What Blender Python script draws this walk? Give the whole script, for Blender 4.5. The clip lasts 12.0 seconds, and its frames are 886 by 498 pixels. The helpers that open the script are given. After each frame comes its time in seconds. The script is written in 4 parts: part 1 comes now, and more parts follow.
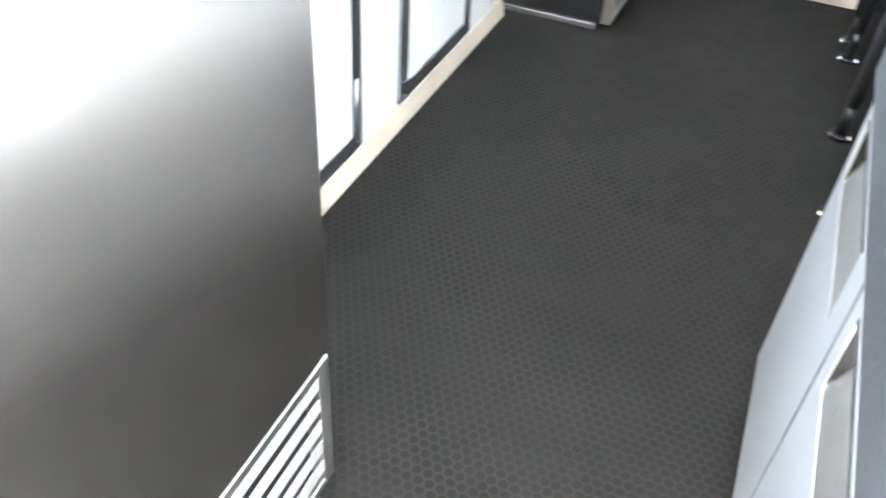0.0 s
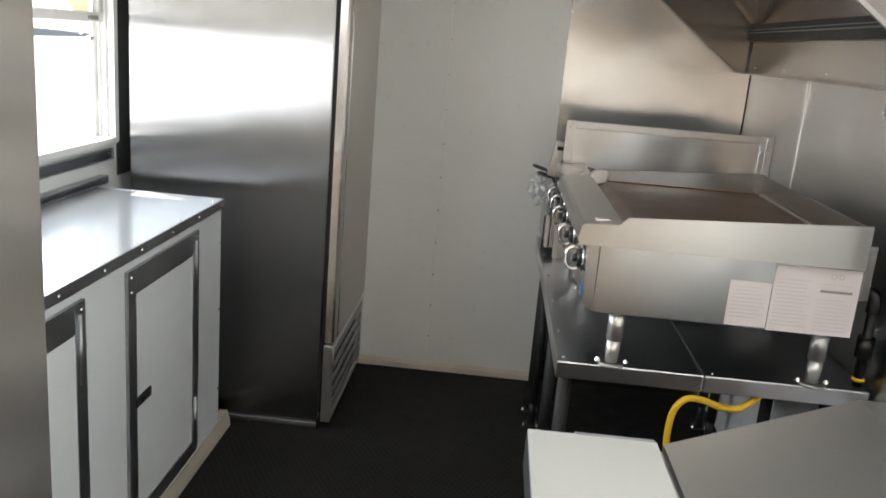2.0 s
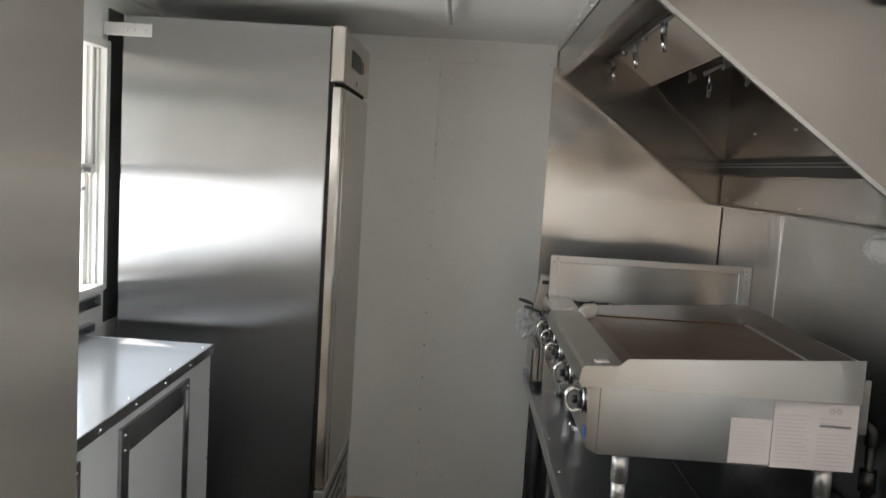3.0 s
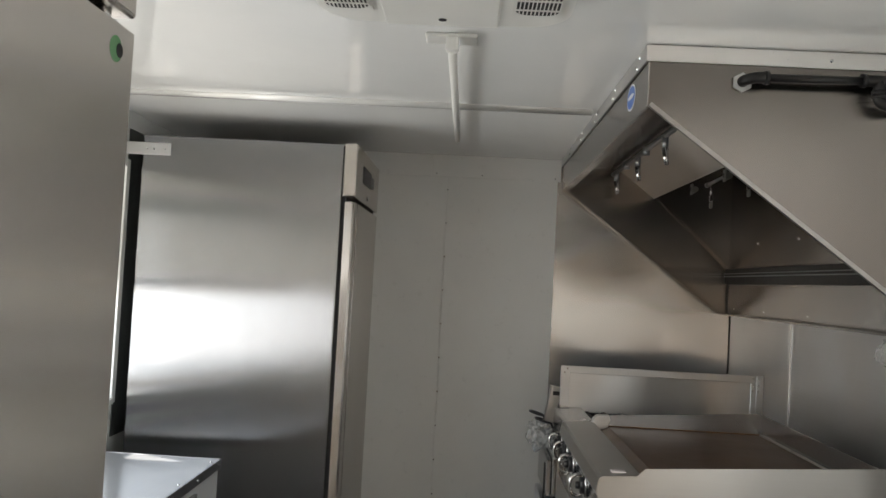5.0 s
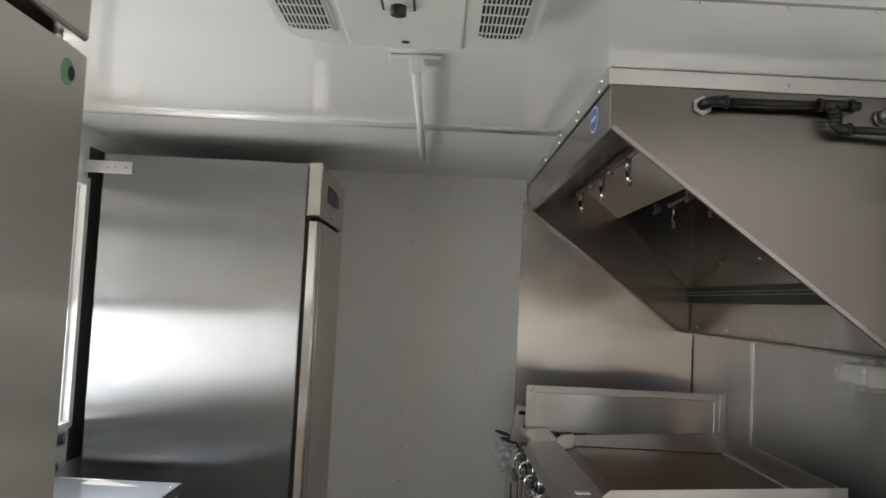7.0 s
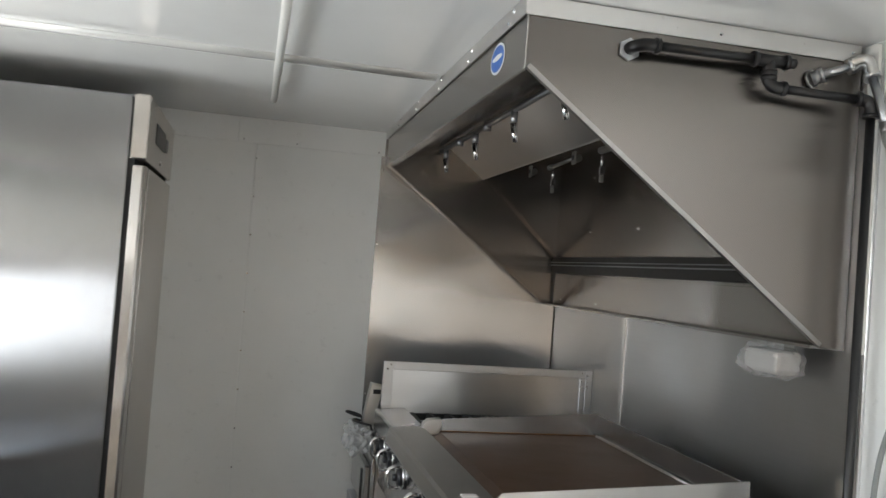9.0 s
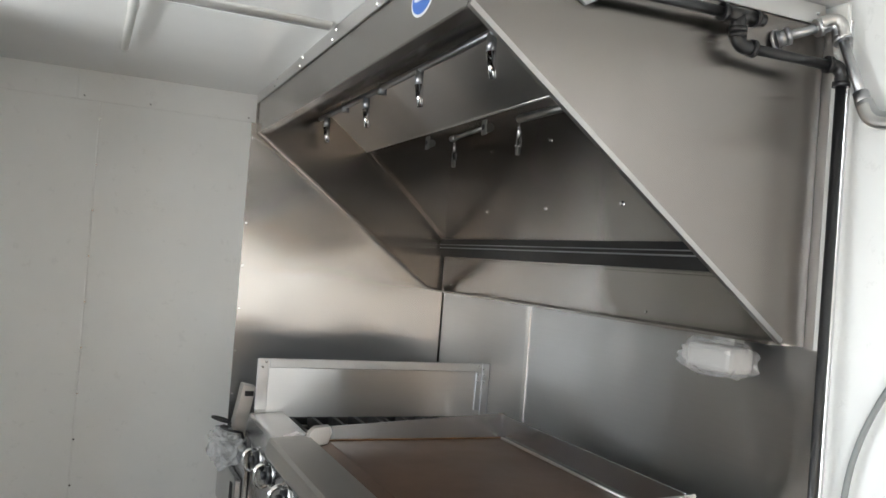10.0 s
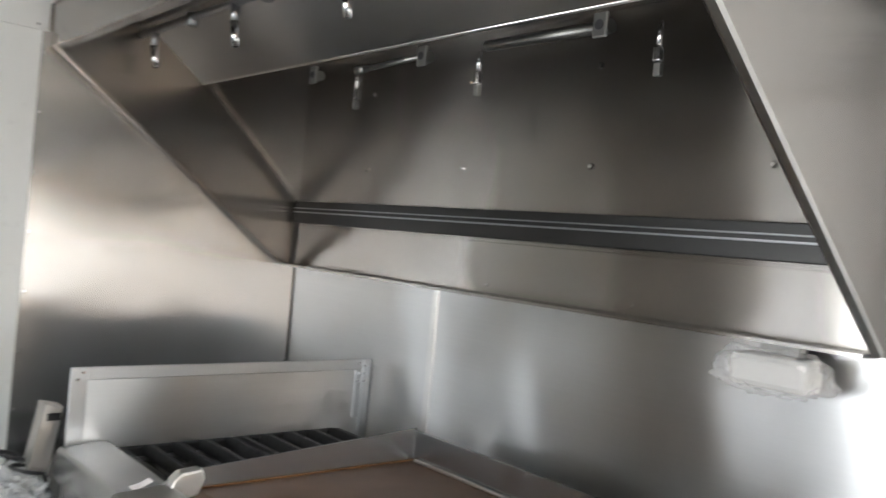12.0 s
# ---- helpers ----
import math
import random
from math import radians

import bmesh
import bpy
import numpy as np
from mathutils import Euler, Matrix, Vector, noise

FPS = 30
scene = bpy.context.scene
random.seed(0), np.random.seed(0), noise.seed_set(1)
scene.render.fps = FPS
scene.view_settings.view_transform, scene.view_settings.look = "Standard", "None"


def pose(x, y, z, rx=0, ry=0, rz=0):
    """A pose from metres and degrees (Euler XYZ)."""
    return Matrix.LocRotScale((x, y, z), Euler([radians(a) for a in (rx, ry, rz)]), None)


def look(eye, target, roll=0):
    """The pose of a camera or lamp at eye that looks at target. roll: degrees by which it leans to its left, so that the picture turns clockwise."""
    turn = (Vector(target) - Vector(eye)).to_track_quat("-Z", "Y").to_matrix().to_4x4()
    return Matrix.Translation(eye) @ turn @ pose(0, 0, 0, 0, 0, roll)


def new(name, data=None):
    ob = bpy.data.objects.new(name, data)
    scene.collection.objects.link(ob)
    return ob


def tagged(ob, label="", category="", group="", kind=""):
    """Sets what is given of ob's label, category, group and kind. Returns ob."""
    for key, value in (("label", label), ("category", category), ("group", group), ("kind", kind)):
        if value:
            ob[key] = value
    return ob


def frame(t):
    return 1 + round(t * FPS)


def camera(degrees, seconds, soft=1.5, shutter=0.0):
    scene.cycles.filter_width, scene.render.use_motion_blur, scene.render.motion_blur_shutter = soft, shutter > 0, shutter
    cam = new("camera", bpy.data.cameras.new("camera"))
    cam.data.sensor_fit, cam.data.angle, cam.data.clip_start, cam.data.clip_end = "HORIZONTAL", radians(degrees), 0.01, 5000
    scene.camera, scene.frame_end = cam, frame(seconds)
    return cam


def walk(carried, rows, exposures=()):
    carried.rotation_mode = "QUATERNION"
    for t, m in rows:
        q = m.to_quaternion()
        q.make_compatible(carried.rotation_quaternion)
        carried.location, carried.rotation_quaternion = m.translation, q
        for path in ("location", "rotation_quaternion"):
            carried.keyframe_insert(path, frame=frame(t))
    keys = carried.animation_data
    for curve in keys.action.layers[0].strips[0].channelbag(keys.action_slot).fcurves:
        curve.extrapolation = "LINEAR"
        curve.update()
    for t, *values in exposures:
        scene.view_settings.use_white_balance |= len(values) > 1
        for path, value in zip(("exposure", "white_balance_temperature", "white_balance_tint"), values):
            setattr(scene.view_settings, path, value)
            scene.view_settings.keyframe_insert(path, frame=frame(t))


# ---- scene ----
cam = camera(56.7, 12.0, shutter=0.3)
EXPOSE = [(0, 4.7, 6070, 10), (0.3, 4.15, 6120, 10), (0.5, 3.55, 6170, 10), (0.7, 2.65, 6320, 10), (0.9, 2.12, 6470, 10), (1.2, 2.32, 6670, 10), (2, 2.25, 6720, 10), (2.5, 1.9, 6690, 10), (3.5, 1.62, 6820, 11), (6.5, 1.23, 6770, 11), (9, 1.81, 6470, 10), (9.5, 2.07, 6420, 10), (10, 2.42, 6440, 10), (10.5, 2.36, 6420, 10), (11, 2.66, 6450, 11), (11.5, 2.82, 6470, 11), (12, 2.87, 6470, 11)]
PATH = [
    (0, (0.101, 0.488, 1.249), (-0.434, 1.91, -0.051), 4.2),
    (0.3, (0.061, 0.448, 1.266), (-0.215, 1.971, -0.001), 6.1),
    (0.5, (0.046, 0.414, 1.288), (-0.115, 1.988, 0.065), 7.7),
    (0.7, (0.047, 0.392, 1.308), (-0.076, 2.04, 0.182), 7.8),
    (1, (0.049, 0.361, 1.357), (-0.071, 2.112, 0.399), 7.1),
    (1.5, (0.111, 0.307, 1.443), (0.005, 2.183, 0.759), 5.9),
    (2, (0.173, 0.314, 1.475), (0.072, 2.251, 0.985), 4.8),
    (2.5, (0.092, 0.312, 1.513), (0.031, 2.279, 1.157), 3.9),
    (3, (0.088, 0.302, 1.54), (0.044, 2.291, 1.339), 3.5),
    (3.5, (0.091, 0.285, 1.53), (0.078, 2.283, 1.44), 3.3),
    (5.5, (0.06, 0.272, 1.524), (-0.016, 2.268, 1.619), 3.0),
    (6, (0.06, 0.268, 1.536), (-0.002, 2.264, 1.637), 2.8),
    (6.5, (0.065, 0.267, 1.541), (0.032, 2.264, 1.653), 2.8),
    (7, (0.074, 0.282, 1.536), (0.083, 2.278, 1.658), 2.9),
    (9, (-0.021, 0.652, 1.546), (0.421, 2.602, 1.601), 4.3),
    (9.5, (-0.04, 0.833, 1.552), (0.542, 2.745, 1.602), 4.3),
    (10, (-0.051, 0.998, 1.549), (0.74, 2.835, 1.583), 4.4),
    (10.5, (-0.026, 1.176, 1.525), (0.799, 2.998, 1.487), 5.2),
    (11, (0.014, 1.382, 1.543), (0.87, 3.189, 1.501), 5.5),
    (11.5, (-0.001, 1.51, 1.539), (0.917, 3.286, 1.494), 5.6),
    (12, (-0.117, 1.673, 1.555), (1.196, 3.183, 1.539), 5.3),
]
walk(cam, [(t, look(eye, target, roll)) for t, eye, target, roll in PATH], EXPOSE)

# ---- light ----
world = bpy.data.worlds.new("sky")
scene.world = world
world.use_nodes = True
wn = world.node_tree
sky = wn.nodes.new("ShaderNodeTexSky")
sky.sky_type = "NISHITA"
sky.sun_disc = False
sky.sun_elevation = radians(43)
sky.sun_rotation = radians(295.2)
wn.nodes["Background"].inputs["Strength"].default_value = 0.05
wn.links.new(sky.outputs[0], wn.nodes["Background"].inputs["Color"])
sun = new("sun", bpy.data.lights.new("sun", "SUN"))
sun.data.energy = 5.0
sun.data.angle = radians(0.5)
sun.data.color = (1.0, 0.95, 0.87)
sun.matrix_world = look((-0.662, 0.311, 0.682), (0, 0, 0))
# sky light in the serving window and in the rear doorway
def area(name, m, w, h, power, color):
    la = bpy.data.lights.new(name, "AREA")
    la.shape, la.size, la.size_y, la.energy, la.color = "RECTANGLE", w, h, power, color
    ob = new(name, la)
    ob.matrix_world = m
    return ob
area("window_light", look((-1.30, 2.35, 1.245), (0.0, 2.35, 0.85)), 1.62, 0.36, 3.2, (0.80, 0.90, 1.0))
area("doorway_sky_light", look((-1.30, -0.04, 1.45), (0.0, 0.45, 0.70)), 0.9, 0.9, 26, (0.80, 0.90, 1.0))
# sunlit ground outside throws warm light up through both openings
area("yard_window_light", look((-1.31, 2.35, 1.465), (-0.5, 2.35, 2.2)), 1.62, 0.80, 2.4, (1.0, 0.95, 0.88))
area("yard_doorway_light", look((-1.30, -0.04, 0.52), (0.0, 0.45, 1.85)), 0.9, 0.9, 26, (1.0, 0.94, 0.88))

# ---- materials ----
def mat(name):
    m = bpy.data.materials.new(name)
    m.use_nodes = True
    nt = m.node_tree
    return m, nt, nt.nodes["Principled BSDF"]

def coords(nt, scale=(1, 1, 1)):
    tc = nt.nodes.new("ShaderNodeTexCoord")
    mp = nt.nodes.new("ShaderNodeMapping")
    geo = nt.nodes.new("ShaderNodeNewGeometry")
    nt.links.new(geo.outputs["Position"], mp.inputs["Vector"])
    nt.nodes.remove(tc)
    mp.inputs["Scale"].default_value = scale
    return mp.outputs["Vector"]

def noise_tex(nt, vec, scale, detail=4, rough=0.55):
    n = nt.nodes.new("ShaderNodeTexNoise")
    n.inputs["Scale"].default_value = scale
    n.inputs["Detail"].default_value = detail
    n.inputs["Roughness"].default_value = rough
    nt.links.new(vec, n.inputs["Vector"])
    return n.outputs["Fac"]

def ramp(nt, fac, stops):
    r = nt.nodes.new("ShaderNodeValToRGB")
    el = r.color_ramp.elements
    while len(el) < len(stops):
        el.new(0.5)
    for e, (p, c) in zip(el, stops):
        e.position = p
        e.color = (*c, 1) if len(c) == 3 else c
    nt.links.new(fac, r.inputs["Fac"])
    return r.outputs["Color"]

def remap(nt, fac, a, b, c, d):
    r = nt.nodes.new("ShaderNodeMapRange")
    for i, v in zip((1, 2, 3, 4), (a, b, c, d)):
        r.inputs[i].default_value = v
    nt.links.new(fac, r.inputs[0])
    return r.outputs[0]

def bump(nt, p, fac, strength, dist, under=None):
    b = nt.nodes.new("ShaderNodeBump")
    b.inputs["Strength"].default_value = strength
    b.inputs["Distance"].default_value = dist
    nt.links.new(fac, b.inputs["Height"])
    if under is not None:
        nt.links.new(under, b.inputs["Normal"])
    nt.links.new(b.outputs["Normal"], p.inputs["Normal"])
    return b.outputs["Normal"]

def painted(name, color, rough=0.4, vary=0.06, bump_d=0.0006, grain=60.0, spec=0.5, coat=0.0):
    m, nt, p = mat(name)
    v = coords(nt)
    big = noise_tex(nt, v, 3.0)
    fine = noise_tex(nt, v, grain, 6, 0.7)
    lo = tuple(c * (1 - vary) for c in color)
    hi = tuple(min(1, c * (1 + vary)) for c in color)
    nt.links.new(ramp(nt, big, [(0.3, lo), (0.7, hi)]), p.inputs["Base Color"])
    nt.links.new(remap(nt, fine, 0.3, 0.7, rough * 0.85, rough * 1.2), p.inputs["Roughness"])
    p.inputs["Specular IOR Level"].default_value = spec
    p.inputs["Coat Weight"].default_value = coat
    p.inputs["Coat Roughness"].default_value = 0.1
    bump(nt, p, fine, 0.25, bump_d)
    return m

def steel(name, color, rough, aniso, stretch, tangent, wave=0.0, vary=0.05, groove=0.0):
    """Brushed stainless steel. stretch: the scale of the grain; tangent: the way in which its reflections smear."""
    m, nt, p = mat(name)
    p.inputs["Metallic"].default_value = 1.0
    v = coords(nt, stretch)
    grain = noise_tex(nt, v, 1.0, 3, 0.6)
    plain = coords(nt)
    cloud = noise_tex(nt, plain, 2.2, 5, 0.6)
    add = nt.nodes.new("ShaderNodeMath")
    add.operation = "MULTIPLY_ADD"
    add.inputs[1].default_value = 0.35
    nt.links.new(grain, add.inputs[0])
    nt.links.new(cloud, add.inputs[2])
    lo = tuple(c * (1 - vary) for c in color)
    hi = tuple(min(1, c * (1 + vary)) for c in color)
    nt.links.new(ramp(nt, add.outputs[0], [(0.4, lo), (0.95, hi)]), p.inputs["Base Color"])
    p.inputs["Roughness"].default_value = rough
    p.inputs["Anisotropic"].default_value = aniso
    t = nt.nodes.new("ShaderNodeCombineXYZ")
    for i in range(3):
        t.inputs[i].default_value = tangent[i] + (0.012, 0.03, 0.008)[i]
    nt.links.new(t.outputs[0], p.inputs["Tangent"])
    if wave:
        under = bump(nt, p, noise_tex(nt, plain, 1.6, 2, 0.4), 1.0, wave)
        if groove:
            # fine brushing grooves tip the surface sideways, along the tangent only
            w = nt.nodes.new("ShaderNodeTexWhiteNoise")
            nt.links.new(coords(nt, (997, 997, 997)), w.inputs["Vector"])
            sc = nt.nodes.new("ShaderNodeVectorMath")
            sc.operation = "SCALE"
            nt.links.new(t.outputs[0], sc.inputs[0])
            nt.links.new(remap(nt, w.outputs["Value"], 0, 1, -groove, groove), sc.inputs["Scale"])
            ad = nt.nodes.new("ShaderNodeVectorMath")
            ad.operation = "ADD"
            nt.links.new(under, ad.inputs[0])
            nt.links.new(sc.outputs[0], ad.inputs[1])
            no = nt.nodes.new("ShaderNodeVectorMath")
            no.operation = "NORMALIZE"
            nt.links.new(ad.outputs[0], no.inputs[0])
            nt.links.new(no.outputs[0], p.inputs["Normal"])
    return m

def plain_metal(name, color, rough, vary=0.1, bump_d=0.0003):
    m = painted(name, color, rough, vary, bump_d, 90.0)
    m.node_tree.nodes["Principled BSDF"].inputs["Metallic"].default_value = 1.0
    return m

# reflected light is put into the colour: sides darker, doors paler and warmer
STEEL_X = steel("fridge_side_dim_steel", (0.305, 0.306, 0.308), 0.25, 0.94, (150, 150, 3), (1, 0, 0), 0.009, groove=0.35)
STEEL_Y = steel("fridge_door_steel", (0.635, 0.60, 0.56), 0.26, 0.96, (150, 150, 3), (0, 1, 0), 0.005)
STEEL_DOOR = steel("prep_door_steel", (0.70, 0.71, 0.73), 0.42, 0.6, (150, 150, 3), (0, 0, 1), 0.003)
# one hood steel: ends coloured darker for shade, baffle paler for light
HOOD_END = steel("hood_end_dim_steel", (0.228, 0.21, 0.195), 0.26, 0.96, (150, 150, 3), (1, 0, 0), 0.008)
HOOD_IN = steel("hood_inner_end_dim_steel", (0.24, 0.23, 0.22), 0.24, 0.96, (150, 150, 3), (1, 0, 0), 0.008)
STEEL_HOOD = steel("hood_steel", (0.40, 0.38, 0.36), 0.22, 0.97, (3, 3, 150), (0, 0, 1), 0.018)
BAFFLE = steel("hood_baffle_lit_steel", (0.54, 0.525, 0.51), 0.28, 0.9, (3, 3, 150), (0, 0, 1), 0.012)
WALL_X = steel("end_wall_steel", (0.56, 0.565, 0.565), 0.25, 0.98, (150, 150, 4), (1, 0, 0), 0.028)
WALL_Z = steel("side_wall_steel", (0.66, 0.66, 0.66), 0.30, 0.96, (4, 4, 150), (0, 0, 1), 0.034)
STEEL_GRILL = steel("griddle_steel", (0.41, 0.412, 0.415), 0.20, 0.97, (4, 4, 150), (0, 0, 1), 0.032)
STEEL_TOP = steel("table_top_steel", (0.62, 0.63, 0.66), 0.28, 0.6, (4, 150, 150), (1, 0, 0), 0.002)
STEEL_COUNTER = steel("counter_steel", (0.52, 0.54, 0.57), 0.2, 0.4, (150, 4, 150), (0, 1, 0), 0.004)
STEEL_COUNTER.node_tree.nodes["Principled BSDF"].inputs["Metallic"].default_value = 0.5
STEEL_LID = steel("lid_steel", (0.58, 0.575, 0.56), 0.42, 0.5, (4, 150, 150), (1, 0, 0), 0.002)
STEEL_APRON = steel("griddle_apron_steel", (0.43, 0.418, 0.40), 0.32, 0.8, (4, 4, 150), (0, 0, 1), 0.003)
BORDER = plain_metal("folded_border_steel", (0.56, 0.57, 0.58), 0.34, 0.04)
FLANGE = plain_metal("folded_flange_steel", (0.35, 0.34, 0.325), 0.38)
ALU = plain_metal("aluminium_trim", (0.42, 0.43, 0.45), 0.38)
RIM = plain_metal("worn_rim_steel", (0.24, 0.25, 0.27), 0.4)
ALU_BRIGHT = plain_metal("bright_aluminium", (0.72, 0.71, 0.695), 0.32)
SATIN = plain_metal("satin_steel", (0.62, 0.61, 0.59), 0.42, 0.05)
CHROME = plain_metal("chrome", (0.80, 0.80, 0.80), 0.09, 0.03, 0.0001)
GALV = plain_metal("galvanised_steel", (0.44, 0.45, 0.46), 0.33)
DULL_PIPE = plain_metal("dull_pipe_steel", (0.20, 0.20, 0.19), 0.42, 0.2)
BLACK_IRON = painted("black_iron", (0.011, 0.011, 0.012), 0.33, 0.3, 0.0008)
CAST_IRON = painted("cast_iron", (0.013, 0.013, 0.014), 0.6, 0.3, 0.001)
DARK = painted("dark_gap", (0.012, 0.012, 0.013), 0.6, 0.2)
DARK_METAL = plain_metal("dark_filter_rail", (0.05, 0.05, 0.05), 0.4)
WHITE_WALL = painted("white_wall_panel", (0.83, 0.84, 0.825), 0.30, 0.03, 0.0008, 25.0, 0.5)
WHITE_CEIL = painted("white_ceiling_panel", (0.85, 0.86, 0.85), 0.12, 0.02, 0.0006, 12.0, 0.5)
GLOSS_WHITE = painted("glossy_white_strip", (0.80, 0.80, 0.78), 0.10, 0.02, 0.0002, 20.0, 1.0, 1.0)
WHITE_CAB = painted("white_cabinet_panel", (0.76, 0.79, 0.81), 0.32, 0.02, 0.0004, 50.0)
WHITE_PLASTIC = painted("white_plastic", (0.78, 0.78, 0.75), 0.35, 0.02)
WHITE_FRAME = painted("white_window_frame", (0.78, 0.78, 0.76), 0.35, 0.03)
BOARD = painted("white_cutting_board", (0.52, 0.525, 0.515), 0.5, 0.015, 0.0004, 160.0)
CREAM = painted("cream_trim", (0.58, 0.52, 0.44), 0.5, 0.12, 0.001)
YELLOW = painted("yellow_gas_hose", (0.75, 0.46, 0.02), 0.4, 0.05)
PAPER = painted("paper", (0.72, 0.665, 0.665), 0.6, 0.04)
INK = painted("grey_ink", (0.61, 0.57, 0.575), 0.7, 0.05)
DARK_INK = painted("dark_ink", (0.25, 0.24, 0.25), 0.7, 0.05)
LAMP_GREY = painted("pale_lamp_housing", (0.52, 0.51, 0.49), 0.4, 0.05)
BLACK_PLASTIC = painted("black_plastic", (0.02, 0.02, 0.022), 0.35, 0.15)
GREY_PLASTIC = painted("grey_plastic", (0.34, 0.34, 0.33), 0.55, 0.05)
# dark grey for the shaded bit of white wall by the far refrigerator
WALL_SHADE = painted("wall_shade_grey", (0.07, 0.075, 0.072), 0.5, 0.1)
GREY_CABLE = painted("grey_cable", (0.22, 0.23, 0.23), 0.5, 0.06)
LOUVRE = painted("pale_grey_louvre", (0.30, 0.30, 0.295), 0.4, 0.03)
BLUE = painted("blue_sticker", (0.03, 0.13, 0.48), 0.35, 0.05)
WHITE_INK = painted("white_ink", (0.78, 0.78, 0.8), 0.4, 0.03)
RED_INK = painted("red_paint", (0.55, 0.04, 0.04), 0.4, 0.05)
GREEN = painted("green_sticker", (0.07, 0.19, 0.08), 0.35, 0.08)
REAR_BROWN = painted("rear_wall_brown", (0.42, 0.31, 0.21), 0.55, 0.2, 0.001, 30.0)
GROUND = painted("concrete_yard", (0.42, 0.40, 0.36), 0.8, 0.15, 0.004, 8.0)

m_, nt_, p_ = mat("black_rubber_floor")
v_ = coords(nt_)
nt_.links.new(ramp(nt_, noise_tex(nt_, v_, 2.5, 6, 0.6), [(0.3, (0.0088, 0.0084, 0.0079)), (0.75, (0.0155, 0.0146, 0.0134))]), p_.inputs["Base Color"])
nt_.links.new(remap(nt_, noise_tex(nt_, v_, 14, 5, 0.6), 0.3, 0.7, 0.55, 0.72), p_.inputs["Roughness"])
p_.inputs["Specular IOR Level"].default_value = 0.2
bump(nt_, p_, noise_tex(nt_, v_, 300, 3), 0.3, 0.0004)
RUBBER = m_
# raised net, slightly lighter than the hollows
RUBBER_NET = painted("lighter_rubber_net", (0.0176, 0.0164, 0.0150), 0.58, 0.2, 0.0003, 120.0, 0.25)

m_, nt_, p_ = mat("seasoned_griddle_plate")
v_ = coords(nt_)
n_ = noise_tex(nt_, v_, 5, 6, 0.65)
nt_.links.new(ramp(nt_, n_, [(0.3, (0.085, 0.044, 0.026)), (0.6, (0.12, 0.064, 0.038)), (0.8, (0.155, 0.087, 0.054))]), p_.inputs["Base Color"])
p_.inputs["Metallic"].default_value = 0.35
nt_.links.new(remap(nt_, noise_tex(nt_, v_, 7, 3), 0.3, 0.7, 0.30, 0.36), p_.inputs["Roughness"])
PLATE = m_

m_, nt_, p_ = mat("rust_line")
nt_.links.new(ramp(nt_, noise_tex(nt_, coords(nt_), 40, 4), [(0.3, (0.13, 0.055, 0.018)), (0.7, (0.21, 0.095, 0.03))]), p_.inputs["Base Color"])
p_.inputs["Roughness"].default_value = 0.6
RUST = m_

m_, nt_, p_ = mat("clear_glass")
p_.inputs["Transmission Weight"].default_value = 1.0
p_.inputs["Roughness"].default_value = 0.02
p_.inputs["Base Color"].default_value = (0.9, 0.93, 0.94, 1)
GLASS = m_

m_, nt_, p_ = mat("clear_plastic_film")
p_.inputs["Base Color"].default_value = (0.6, 0.6, 0.6, 1)
p_.inputs["Roughness"].default_value = 0.07
p_.inputs["Alpha"].default_value = 0.27
bump(nt_, p_, noise_tex(nt_, coords(nt_), 48, 4, 0.7), 1.0, 0.009)
FILM = m_

m_, nt_, p_ = mat("clear_bag_film")
p_.inputs["Base Color"].default_value = (0.70, 0.71, 0.72, 1)
p_.inputs["Roughness"].default_value = 0.06
p_.inputs["Alpha"].default_value = 0.40
bump(nt_, p_, noise_tex(nt_, coords(nt_), 40, 4, 0.7), 1.0, 0.012)
BAG_FILM = m_

# ---- mesh tools ----
def bm_box(bm, x0, x1, y0, y1, z0, z1, bev=0.0, seg=2):
    """A box with rounded edges, added to bm."""
    r = bmesh.ops.create_cube(bm, size=1.0)
    vs = r["verts"]
    for v in vs:
        v.co = Vector(((x0 + x1) / 2 + v.co.x * (x1 - x0), (y0 + y1) / 2 + v.co.y * (y1 - y0), (z0 + z1) / 2 + v.co.z * (z1 - z0)))
    if bev > 0:
        es = list({e for v in vs for e in v.link_edges})
        bmesh.ops.bevel(bm, geom=es, offset=bev, segments=seg, affect="EDGES", profile=0.5)
    return bm

def box(*a, **k):
    return bm_box(bmesh.new(), *a, **k)

def bm_prism(bm, profile, axis, a, b):
    """A solid with the given outline of pairs, drawn along axis from a to b."""
    def at(p, d):
        return {"x": (d, p[0], p[1]), "y": (p[0], d, p[1]), "z": (p[0], p[1], d)}[axis]
    lo = [bm.verts.new(at(p, a)) for p in profile]
    hi = [bm.verts.new(at(p, b)) for p in profile]
    n = len(profile)
    fs = [bm.faces.new(lo), bm.faces.new(hi[::-1])]
    for i in range(n):
        fs.append(bm.faces.new((lo[(i + 1) % n], lo[i], hi[i], hi[(i + 1) % n])))
    bmesh.ops.recalc_face_normals(bm, faces=fs)
    return bm

def prism(profile, axis, a, b):
    return bm_prism(bmesh.new(), profile, axis, a, b)

def bm_rod(bm, p, q, r, n=16, r2=None):
    """A round bar from p to q."""
    p, q = Vector(p), Vector(q)
    m = Matrix.Translation((p + q) / 2) @ (q - p).to_track_quat("Z", "Y").to_matrix().to_4x4()
    g = bmesh.ops.create_cone(bm, cap_ends=True, segments=n, radius1=r, radius2=r if r2 is None else r2, depth=(q - p).length, matrix=m)
    for f in {f for v in g["verts"] for f in v.link_faces}:
        f.smooth = len(f.verts) == 4
    return bm

